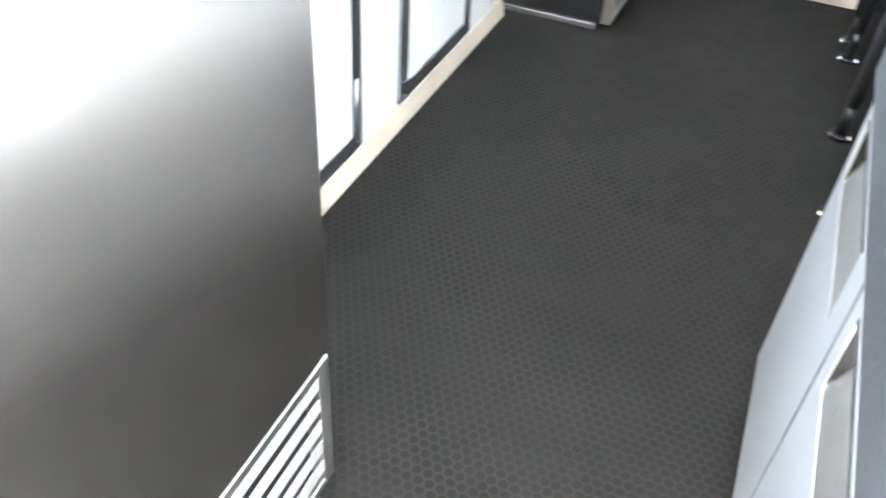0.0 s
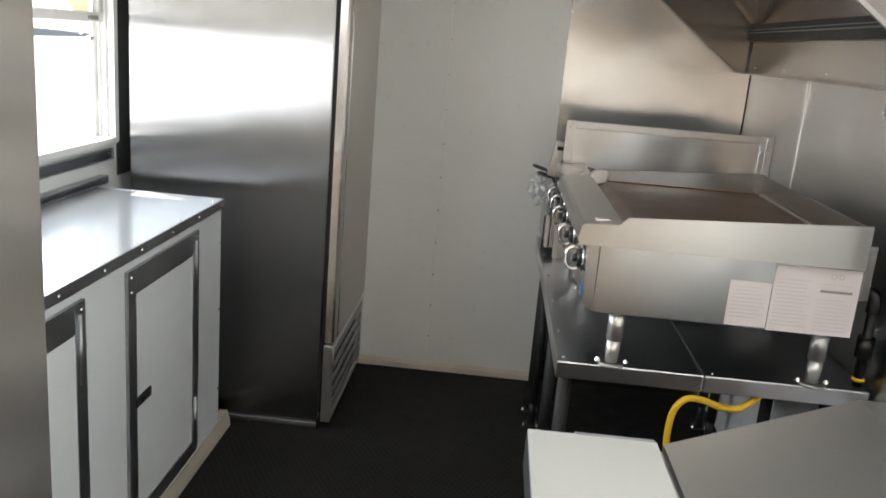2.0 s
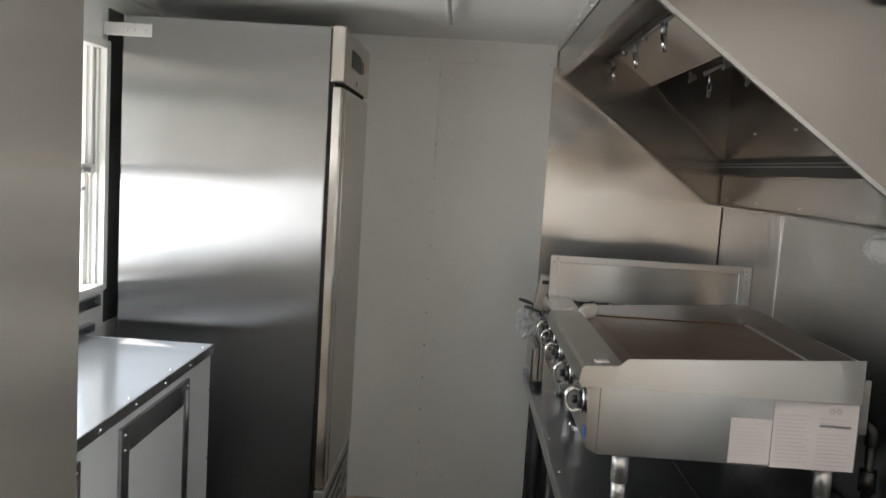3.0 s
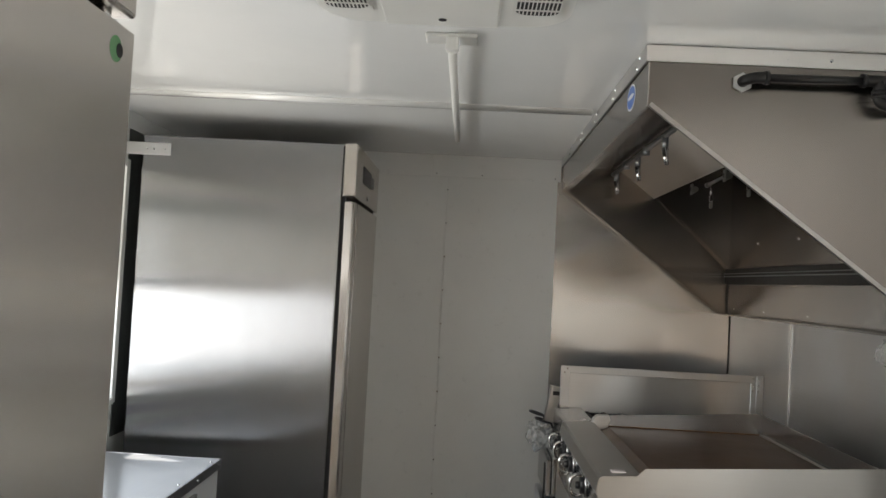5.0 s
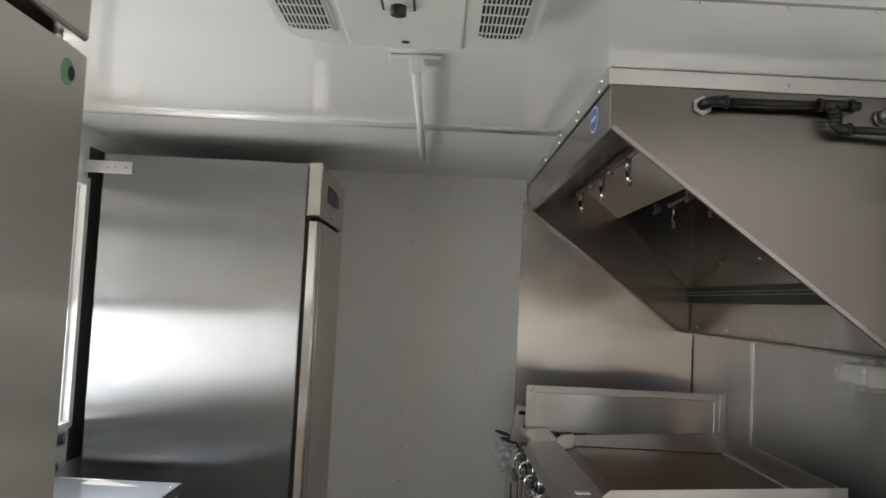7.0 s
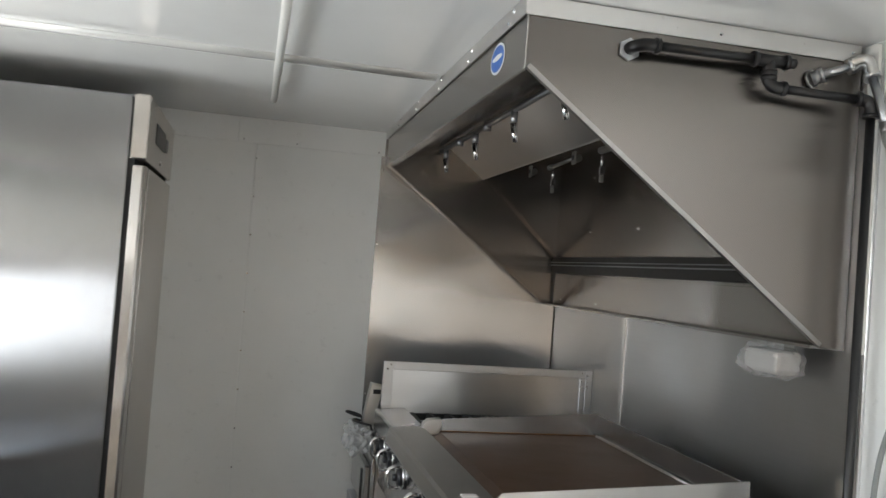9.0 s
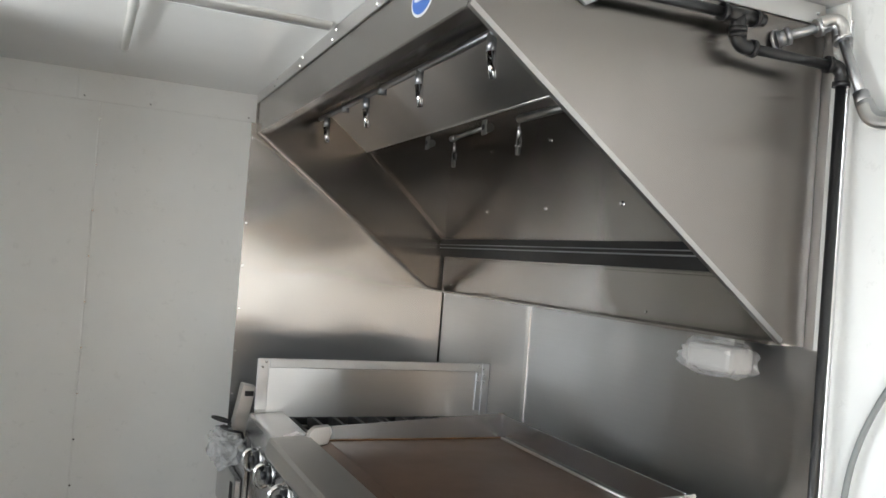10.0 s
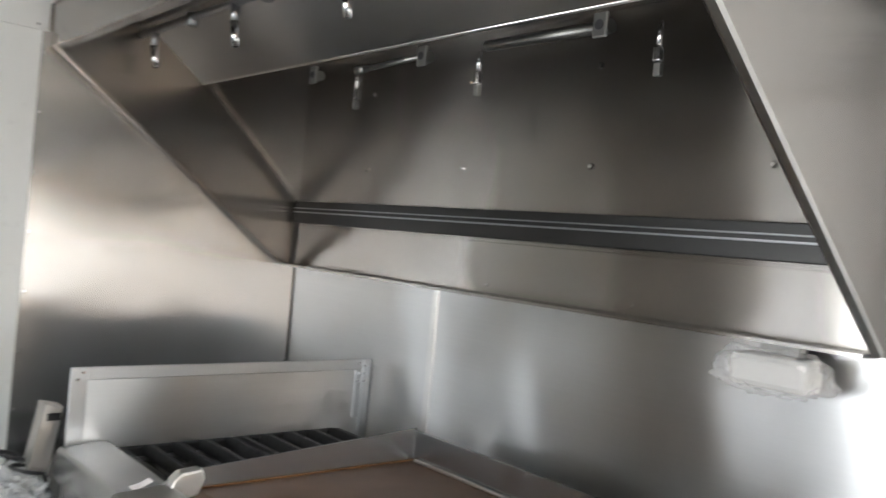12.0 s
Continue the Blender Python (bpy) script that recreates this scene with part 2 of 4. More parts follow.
def rod(p, q, r, n=16, r2=None):
    return bm_rod(bmesh.new(), p, q, r, n, r2)

def smooth_path(pts, steps=8):
    """Points of a smooth curve through pts."""
    pts = [Vector(p) for p in pts]
    out = []
    for i in range(len(pts) - 1):
        a, b, c, d = pts[max(i - 1, 0)], pts[i], pts[i + 1], pts[min(i + 2, len(pts) - 1)]
        for k in range(steps):
            t = k / steps
            out.append(0.5 * (2 * b + (c - a) * t + (2 * a - 5 * b + 4 * c - d) * t * t + (3 * b - a - 3 * c + d) * t ** 3))
    return out + [pts[-1]]

def bm_tube(bm, pts, r, n=12):
    """A round tube along pts."""
    pts = [Vector(p) for p in pts]
    rings = []
    up = Vector((0.31, 0.22, 0.92))
    for i, p in enumerate(pts):
        d = (pts[min(i + 1, len(pts) - 1)] - pts[max(i - 1, 0)]).normalized()
        s = d.cross(up).normalized()
        u = s.cross(d).normalized()
        up = u
        rings.append([bm.verts.new(p + r * (math.cos(2 * math.pi * k / n) * s + math.sin(2 * math.pi * k / n) * u)) for k in range(n)])
    for a, b in zip(rings, rings[1:]):
        for k in range(n):
            f = bm.faces.new((a[k], a[(k + 1) % n], b[(k + 1) % n], b[k]))
            f.smooth = True
    bm.faces.new(rings[0][::-1])
    bm.faces.new(rings[-1])
    return bm

def tube(pts, r, n=12):
    return bm_tube(bmesh.new(), pts, r, n)

def ring(center, normal, r, thick, n=24):
    """A round ring."""
    nz = Vector(normal).normalized()
    s = nz.orthogonal().normalized()
    u = nz.cross(s)
    c = Vector(center)
    pts = [c + r * (math.cos(2 * math.pi * k / n) * s + math.sin(2 * math.pi * k / n) * u) for k in range(n + 1)]
    return tube(pts, thick, 8)

def crumpled(cx, cy, cz, rx, ry, rz, seed, amount):
    """A crumpled bag of thin film."""
    bm = bmesh.new()
    bmesh.ops.create_icosphere(bm, subdivisions=4, radius=1.0)
    for v in bm.verts:
        d = v.co.normalized()
        k = 1 + amount * noise.noise(d * 2.3 + Vector((seed, 0, 0))) + amount * 0.7 * noise.noise(d * 6 + Vector((0, seed, 0)))
        q = [math.copysign(abs(c) ** 0.75, c) for c in d]
        v.co = Vector((cx + rx * k * q[0], cy + ry * k * q[1], cz + rz * k * q[2]))
    return bm
def mesh_of(bm, name, material):
    me = bpy.data.meshes.new(name)
    bmesh.ops.recalc_face_normals(bm, faces=bm.faces[:])
    bm.to_mesh(me)
    bm.free()
    me.materials.append(material)
    return me

def hang(ob, parent):
    ob.parent = parent
    if parent.type == "EMPTY":
        ob.matrix_parent_inverse = Matrix.Translation(-Vector(parent.location))

def part(name, bm, material, parent=None, label=""):
    ob = new(name, mesh_of(bm, name, material))
    if parent is not None:
        hang(ob, parent)
    return tagged(ob, label)

def piece(name, me, m, parent):
    ob = new(name, me)
    hang(ob, parent)
    ob.matrix_basis = m
    return ob

def thing(name, base, label, category, group=""):
    ob = new(name)
    ob.empty_display_size = 0.05
    ob.location = base
    return tagged(ob, label, category, group)

def solo(name, bm, material, label, category, group=""):
    return tagged(part(name, bm, material), label, category, group)

def structure(name, bm, material, label=""):
    return tagged(part(name, bm, material), label, kind="structure")

def screw_mesh(r=0.0045, h=0.0025):
    bm = bmesh.new()
    bmesh.ops.create_cone(bm, cap_ends=True, segments=10, radius1=r, radius2=r * 0.55, depth=h, matrix=Matrix.Translation((0, 0, h / 2)))
    return mesh_of(bm, "screw", CHROME)
SCREW = screw_mesh()
SMALL_SCREW = screw_mesh(0.0042, 0.0025)
BOLT = screw_mesh(0.008, 0.008)
RIVET = screw_mesh(0.0075, 0.006)
POP_RIVET = screw_mesh(0.0055, 0.003)
FACE = {"-y": pose(0, 0, 0, 90, 0, 0), "+x": pose(0, 0, 0, 0, 90, 0), "-x": pose(0, 0, 0, 0, -90, 0), "+z": pose(0, 0, 0), "-z": pose(0, 0, 0, 180, 0, 0), "+y": pose(0, 0, 0, -90, 0, 0)}

def screws(parent, side, places, me=None):
    for p in places:
        piece("screw", me or SCREW, Matrix.Translation(p) @ FACE[side], parent)

# ---- the shell of the trailer ----
XL, XR, YB, YR, ZC = -1.20, 1.206, 3.875, -1.60, 2.09
structure("floor", box(XL - 0.06, XR + 0.06, YR - 0.06, YB + 0.06, -0.08, -0.0007), RUBBER, "black rubber floor mat with a honeycomb relief")

WY0, WY1, WZ0, WZ1 = 1.45, 3.215, 1.035, 1.895
bm = box(XL - 0.06, XL, YR, -0.50, 0, 2.15)
bm_box(bm, XL - 0.06, XL, -0.50, 0.42, 1.96, 2.15)
bm_box(bm, XL - 0.06, XL, 0.42, WY0, 0, 2.15)
bm_box(bm, XL - 0.06, XL, WY1, YB, 0, 2.15)
bm_box(bm, XL - 0.06, XL, WY0, WY1, 0, WZ0)
bm_box(bm, XL - 0.06, XL, WY0, WY1, WZ1, 2.15)
structure("wall_west", bm, WHITE_WALL, "white panelled trailer wall with serving window and open doorway")
structure("wall_east", box(XR, XR + 0.06, YR, YB, 0, 2.15), WHITE_WALL, "white panelled trailer wall")
wall_north = structure("wall_north", box(XL - 0.06, XR + 0.06, YB, YB + 0.06, 0, 2.15), WHITE_WALL, "white panelled end wall")
# unseen closing wall; its brown is chosen to cut bounce and warm reflections
structure("wall_south", box(XL - 0.06, XR + 0.06, YR - 0.06, YR, 0, 2.15), REAR_BROWN, "plain unseen end wall, brown to dim and warm the reflections")
# ceiling: flat sheet, a shallow seam, and a last sheet that falls gently to the end wall
prof = [(YR, ZC), (2.89, ZC), (2.93, ZC - 0.001), (YB, ZC - 0.012), (YB, 2.15), (YR, 2.15)]
bm = prism(prof, "x", XL, XR)
ceiling = structure("ceiling", bm, WHITE_CEIL, "glossy white ceiling sheets with a riveted seam")
structure("ground", box(-400, 400, -400, 400, -0.62, -0.6), GROUND, "pale concrete yard outside")

# added glowing sheet in place of the bright distance beyond the window
m_, nt_, p_ = mat("backdrop_glow")
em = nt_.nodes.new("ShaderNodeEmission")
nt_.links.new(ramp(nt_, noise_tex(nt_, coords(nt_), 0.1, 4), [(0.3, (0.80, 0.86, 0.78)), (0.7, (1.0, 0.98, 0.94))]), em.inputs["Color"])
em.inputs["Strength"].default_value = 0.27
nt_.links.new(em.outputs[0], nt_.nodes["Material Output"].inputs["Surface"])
structure("backdrop", box(-60.5, -60, -70, 90, -0.6, 26), m_, "glowing sheet standing in for the overexposed distance outside the window")

# end wall: panels, band and screws
part("panel", box(-0.37, -0.052, YB - 0.004, YB, 0.03, 1.985, 0.001, 1), WHITE_WALL, wall_north)
part("panel", box(-0.049, 0.445, YB - 0.004, YB, 0.03, 1.985, 0.001, 1), WHITE_WALL, wall_north)
part("band", box(XL, -0.121, YB - 0.009, YB, 1.982, 2.085, 0.001, 1), WHITE_WALL, wall_north)
part("band", box(-0.119, 0.445, YB - 0.009, YB, 1.982, 2.085, 0.001, 1), WHITE_WALL, wall_north)
screws(wall_north, "-y", [(-0.048, YB - 0.004, 1.926 - 0.1472 * i) for i in range(13)])
screws(wall_north, "-y", [(x, YB - 0.009, 1.995) for x in (-0.10, 0.10, 0.42)], SMALL_SCREW)
sheet = part("steel_sheet", box(0.432, XR, YB - 0.007, YB, 0.002, 2.08, 0.001, 1), WALL_X, wall_north, "brushed stainless wall sheet")
screws(sheet, "-y", [(0.441, YB - 0.007, 1.929 - 0.1472 * i) for i in range(13)], POP_RIVET)
screws(sheet, "-y", [(1.183, YB - 0.007, 1.352 - 0.147 * i) for i in range(3)])
structure("baseboard_1", prism([(YB, 0), (YB - 0.03, 0), (YB - 0.028, 0.022), (YB - 0.010, 0.036), (YB, 0.036)], "x", -0.40, 0.431), CREAM, "cream moulded skirting on the end wall")

# cooking side: steel sheets
east_sheet = structure("wall_sheet_1", box(1.198, XR, 2.09, 3.192, 0.62, 2.05, 0.001, 1), WALL_Z, "brushed stainless wall sheet behind the griddle")
screws(east_sheet, "-x", [(1.198, 2.107, 1.424 - 0.135 * i) for i in range(6)])
structure("wall_sheet_2", box(1.199, XR, 3.194, YB - 0.008, 0.62, 2.05, 0.001, 1), WALL_Z, "brushed stainless corner sheet")
structure("trim_1", box(1.194, 1.198, 3.182, 3.204, 0.62, 1.44, 0.002), ALU_BRIGHT, "bright aluminium joint strip")
structure("trim_3", box(1.1955, 1.1985, 3.8645, 3.8675, 0.62, 1.441), DARK_METAL, "dark joint in the steel corner")
# added strip: paints the shade on the wall between window and refrigerator
structure("wall_shade_strip", box(XL, XL + 0.004, WY1 + 0.0025, YB - 0.004, 0.9, 2.02, 0.001, 1), WALL_SHADE, "dark grey strip standing in for shade on the wall beside the refrigerator")
structure("trim_2", box(1.188, 1.1975, 2.090, 2.118, 1.440, 2.08, 0.002), WHITE_PLASTIC, "white corner strip beside the hood")

# serving window
window = tagged(new("window_1"), "white serving window, lower sash open to bright daylight", kind="structure")
window.location = (XL, WY0, WZ0)
def win(name, *a, m=WHITE_FRAME, bev=0.003):
    return part(name, box(*a, bev), m, window)
win("window_frame", XL - 0.075, XL + 0.014, WY1 - 0.03, WY1 + 0.002, WZ0 - 0.01, WZ1 + 0.01)
win("window_frame", XL - 0.075, XL + 0.014, WY0 - 0.002, WY0 + 0.03, WZ0 - 0.01, WZ1 + 0.01)
win("window_frame", XL - 0.075, XL + 0.014, WY0 + 0.03, WY1 - 0.03, WZ1 - 0.02, WZ1 + 0.01)
win("window_sill", XL - 0.075, XL + 0.022, WY0 + 0.03, WY1 - 0.03, WZ0 - 0.012, WZ0 + 0.012)
for k in range(3):
    win("jamb_rib", XL - 0.062 + k * 0.022, XL - 0.054 + k * 0.022, WY1 - 0.046, WY1 - 0.03, WZ0 + 0.012, WZ1 - 0.02, bev=0.001)
win("jamb_board", XL - 0.046, XL - 0.040, WY1 - 0.075, WY1 - 0.0305, WZ0 + 0.012, WZ1 - 0.02, m=ALU_BRIGHT, bev=0.001)
rail = win("sash_rail", XL - 0.05, XL - 0.012, WY0 + 0.03, WY1 - 0.046, 1.440, 1.474)
part("latch", box(XL - 0.014, XL - 0.004, WY1 - 0.16, WY1 - 0.10, 1.448, 1.462, 0.002), ALU, rail)
win("sash_stile", XL - 0.05, XL - 0.02, WY1 - 0.066, WY1 - 0.046, 1.474, WZ1 - 0.02)
pane = part("pane", box(XL - 0.036, XL - 0.032, WY0 + 0.03, WY1 - 0.066, 1.474, WZ1 - 0.02), GLASS, window)
pane.visible_shadow = False
part("strut", rod((XL - 0.08, WY1 - 0.07, 1.40), (XL - 0.60, WY1 - 0.16, 1.945), 0.008), ALU_BRIGHT, window)
part("strut_end", rod((XL - 0.045, WY1 - 0.10, 1.385), (XL - 0.045, WY1 - 0.07, 1.385), 0.009), GALV, window)

# unseen awning, added to cut the sun to a sliver on the worktop
aw = thing("awning", (-1.3, 2.35, 1.98), "unseen white awning added outside the window to block the sun", "awning")
part("panel", prism([(-1.27, 1.955), (-2.36, 1.945), (-2.36, 1.985), (-1.27, 1.995)], "y", 1.35, 3.427), WHITE_FRAME, aw)
part("hinge", rod((-1.268, 1.36, 1.975), (-1.268, 3.44, 1.975), 0.008), ALU, aw)

# two recessed rails in the wall below the window
def wall_channel(z0, z1, y1, d):
    c = thing("wall_rail", (XL, 2.3, z0), "dark grey steel channel rail below the serving window", "rail", "rails below the window")
    part("web", box(XL, XL + 0.003, 1.5, y1, z0, z1), RIM, c)
    part("flange", box(XL, XL + d, 1.5, y1, z1, z1 + 0.004, 0.001, 1), ALU, c)
    part("flange", box(XL, XL + d, 1.5, y1, z0 - 0.004, z0, 0.001, 1), ALU, c)
    part("end_plate", box(XL, XL + d, y1, y1 + 0.003, z0 - 0.004, z1 + 0.004, 0.001, 1), ALU, c)
    screws(c, "+x", [(XL + 0.003, y1 - 0.02, (z0 + z1) / 2)], SMALL_SCREW)
wall_channel(0.972, 1.003, 3.175, 0.012)
wall_channel(0.8975, 0.918, 3.092, 0.03)

# ---- refrigerators ----
def fridge(base_y, y1, label, zd, zg, sticker, strap, xf):
    f = thing("refrigerator", (-0.78, (base_y + y1) / 2, 0), label, "refrigerator", "reach-in refrigerators")
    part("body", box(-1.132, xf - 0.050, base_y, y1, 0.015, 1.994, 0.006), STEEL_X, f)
    part("gasket", box(xf - 0.052, xf - 0.034, base_y + 0.012, y1 - 0.012, 0.05, 1.98), DARK, f)
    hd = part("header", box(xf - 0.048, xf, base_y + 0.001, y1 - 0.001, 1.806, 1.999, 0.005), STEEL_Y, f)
    part("display", box(xf - 0.001, xf + 0.0025, base_y + 0.17, base_y + 0.42, 1.878, 1.942, 0.002), BLACK_PLASTIC, hd)
    part("switch", box(xf - 0.001, xf + 0.005, base_y + 0.44, base_y + 0.485, 1.885, 1.93, 0.003), GREY_CABLE, hd)
    part("lock", rod((xf - 0.001, base_y + 0.33, 1.832), (xf + 0.005, base_y + 0.33, 1.832), 0.009), CHROME, hd)
    prof = [(xf - 0.036, base_y), (xf - 0.010, base_y), (xf - 0.003, base_y + 0.006), (xf, base_y + 0.052), (xf - 0.004, base_y + 0.056), (xf - 0.004, base_y + 0.066),
            (xf, base_y + 0.070), (xf, y1 - 0.006), (xf - 0.006, y1), (xf - 0.036, y1)]
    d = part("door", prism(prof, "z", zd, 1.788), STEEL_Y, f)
    part("hinge", box(xf - 0.040, xf - 0.008, y1 - 0.065, y1 - 0.004, 1.789, 1.795, 0.001, 1), CHROME, d)
    part("hinge_pin", rod((xf - 0.020, y1 - 0.045, 1.785), (xf - 0.020, y1 - 0.045, 1.806), 0.009), CHROME, d)
    if sticker:
        s = part("sticker", rod((xf - 0.001, 1.152, 1.759), (xf + 0.0006, 1.152, 1.759), 0.0145, 32), GREEN, d, "round green sticker")
        part("sticker_mark", rod((xf + 0.0005, 1.160, 1.759), (xf + 0.0012, 1.160, 1.759), 0.008, 20), DARK, s)
    # louvred lower panel
    g = part("grille", box(xf - 0.040, xf - 0.004, base_y + 0.002, base_y + 0.03, 0.02, zg, 0.002, 1), ALU_BRIGHT, f)
    part("grille_end", box(xf - 0.040, xf - 0.004, y1 - 0.03, y1 - 0.002, 0.02, zg, 0.002, 1), ALU_BRIGHT, f)
    part("grille_rail", box(xf - 0.040, xf - 0.004, base_y + 0.03, y1 - 0.03, zg - 0.022, zg, 0.002, 1), ALU_BRIGHT, f)
    part("grille_rail", box(xf - 0.040, xf - 0.004, base_y + 0.03, y1 - 0.03, 0.02, 0.04, 0.002, 1), ALU_BRIGHT, f)
    n = 5
    h = (zg - 0.022 - 0.04) / n
    for k in range(n):
        z = 0.04 + k * h
        part("louvre", prism([(xf - 0.008, z + 0.42 * h), (xf - 0.005, z + 0.44 * h), (xf - 0.005, z + 0.95 * h), (xf - 0.008, z + 0.97 * h)], "y", base_y + 0.03, y1 - 0.03), LOUVRE, g)
    # dark sheet added for the shade between the louvres
    part("grille_shade", box(xf - 0.038, xf - 0.030, base_y + 0.03, y1 - 0.03, 0.04, zg - 0.022), DARK, g)
    part("kick_strip", box(-1.13, xf - 0.055, base_y - 0.012, base_y - 0.001, 0.0, 0.018, 0.002), ALU, f)
    if strap:
        s = part("strap", box(-1.198, -1.028, base_y - 0.004, base_y, 1.922, 1.966, 0.001, 1), ALU_BRIGHT, f)
        screws(s, "-y", [(x, base_y - 0.004, 1.944) for x in (-1.115, -1.09, -1.05)])
    return f
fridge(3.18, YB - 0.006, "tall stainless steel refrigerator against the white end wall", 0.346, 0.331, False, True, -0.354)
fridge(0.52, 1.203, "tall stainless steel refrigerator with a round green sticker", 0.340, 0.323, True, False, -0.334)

# ---- serving counter ----
CX, CY0, CY1, CZ = -0.735, 1.285, 3.013, 0.891
counter = thing("counter_cabinet", (-0.96, 2.14, 0), "white panel cabinet with framed doors below the serving window", "cabinet")
front = part("front_panel", box(CX - 0.02, CX - 0.002, CY0, CY1, 0.045, CZ - 0.03), WHITE_CAB, counter)
part("end_panel", box(XL + 0.004, CX - 0.02, CY1 - 0.02, CY1, 0.0, CZ - 0.03), WHITE_CAB, counter)
part("floor_panel", box(XL + 0.004, CX - 0.02, CY0, CY1 - 0.02, 0.0, 0.045), WHITE_CAB, counter)
screws(front, "+x", [(CX - 0.002, CY1 - 0.012, z) for z in (0.2, 0.5, 0.74)], SMALL_SCREW)
top = thing("worktop", (-0.96, 2.14, CZ), "shiny stainless steel worktop with a riveted aluminium edge", "worktop")
part("sheet", box(XL + 0.004, CX + 0.002, CY0, CY1 + 0.006, CZ - 0.028, CZ, 0.0015, 1), STEEL_COUNTER, top)
edge = part("edge_trim", box(CX + 0.0025, CX + 0.006, CY0, CY1 + 0.008, CZ - 0.030, CZ + 0.001, 0.001, 1), ALU, top)
part("edge_trim", box(XL + 0.004, CX + 0.0025, CY1 + 0.0065, CY1 + 0.009, CZ - 0.030, CZ + 0.001, 0.001, 1), ALU, top)
screws(edge, "+x", [(CX + 0.006, CY1 - 0.02 - 0.21 * i, CZ - 0.015) for i in range(9)], SMALL_SCREW)
screws(edge, "+z", [(CX - 0.012, CY1 - 0.05 - 0.3 * i, CZ) for i in range(5)], SMALL_SCREW)

def cab_door(y0, y1, z0, z1):
    d = part("door", box(CX + 0.0, CX + 0.006, y0 + 0.035, y1 - 0.035, z0 + 0.035, z1 - 0.035, 0.001, 1), WHITE_CAB, counter, "white door in an aluminium frame")
    w = 0.048
    for a in ((y0, y0 + w, z0, z1), (y1 - w, y1, z0, z1), (y0 + w, y1 - w, z0, z0 + w), (y0 + w, y1 - w, z1 - w * 1.5, z1)):
        part("frame_strip", box(CX - 0.001, CX + 0.009, *a, 0.001, 1), ALU, d)
    part("hinge", rod((CX + 0.011, y1 - 0.03, z1 - 0.20), (CX + 0.011, y1 - 0.03, z1 - 0.03), 0.005), ALU, d)
    part("hinge", rod((CX + 0.011, y1 - 0.03, z0 + 0.03), (CX + 0.011, y1 - 0.03, z0 + 0.20), 0.005), ALU, d)
    h = part("latch", box(CX + 0.006, CX + 0.013, y0 + w - 0.008, y0 + w + 0.085, (z0 + z1) / 2 - 0.017, (z0 + z1) / 2 + 0.012, 0.003), BLACK_PLASTIC, d, "black slam latch")
    part("latch_tongue", box(CX + 0.013, CX + 0.018, y0 + w + 0.02, y0 + w + 0.06, (z0 + z1) / 2 - 0.010, (z0 + z1) / 2 + 0.004, 0.002), DARK_METAL, h)
    screws(d, "+x", [(CX + 0.009, y, z) for y in (y0 + 0.02, y1 - 0.02) for z in (z0 + 0.02, z0 + 0.06, z1 - 0.06, z1 - 0.02)], SMALL_SCREW)
cab_door(2.270, 2.778, 0.080, 0.838)
cab_door(1.548, 2.050, 0.080, 0.838)
structure("baseboard_2", prism([(CX - 0.03, 0), (CX + 0.012, 0), (CX + 0.010, 0.022), (CX + 0.001, 0.052), (CX + 0.001, 0.060), (CX - 0.03, 0.060)], "y", CY0, 3.115), CREAM, "cream moulded skirting below the cabinet")
screws(bpy.data.objects["baseboard_2"], "+z", [(CX - 0.003, 3.05 - 0.35 * i, 0.060) for i in range(5)], SMALL_SCREW)

# ---- preparation table ----
PX, PY0, PY1, PZ = 0.305, 0.880, 1.797, 0.757
prep = thing("prep_table", (0.62, 1.38, 0), "stainless refrigerated prep table with white cutting board", "prep table")
part("body", box(PX + 0.046, 1.0, PY0, PY1, 0.03, 0.675, 0.004), STEEL_Y, prep)
part("rim", box(0.289, 0.5445, PY0 - 0.022, PY1 + 0.001, 0.677, 0.7495, 0.003), RIM, prep)
part("cutting_board", box(0.290, 0.542, PY0 + 0.004, PY1, 0.7497, PZ, 0.003), BOARD, prep)
part("board_clip", box(0.382, 0.538, PY1 + 0.002, PY1 + 0.008, 0.722, 0.757, 0.001, 1), ALU, prep)
part("lid_seat", box(0.546, 1.0, PY0, PY1, 0.677, 0.738, 0.003), STEEL_TOP, prep)
lid_top = [(0.554, 0.7385), (0.554, 0.754), (0.90, 0.888), (1.0, 0.888), (1.0, 0.7385)]
lid = part("lid", prism(lid_top, "y", PY0 + 0.003, PY1 - 0.003), STEEL_LID, prep)
hy = 1.343
hb = bm_tube(bmesh.new(), smooth_path([(0.603, hy - 0.065, 0.773), (0.598, hy - 0.062, 0.797), (0.597, hy - 0.04, 0.802), (0.597, hy + 0.04, 0.802), (0.598, hy + 0.062, 0.797), (0.603, hy + 0.065, 0.773)], 6), 0.007)
part("handle", hb, CHROME, lid, "chrome pull handle")
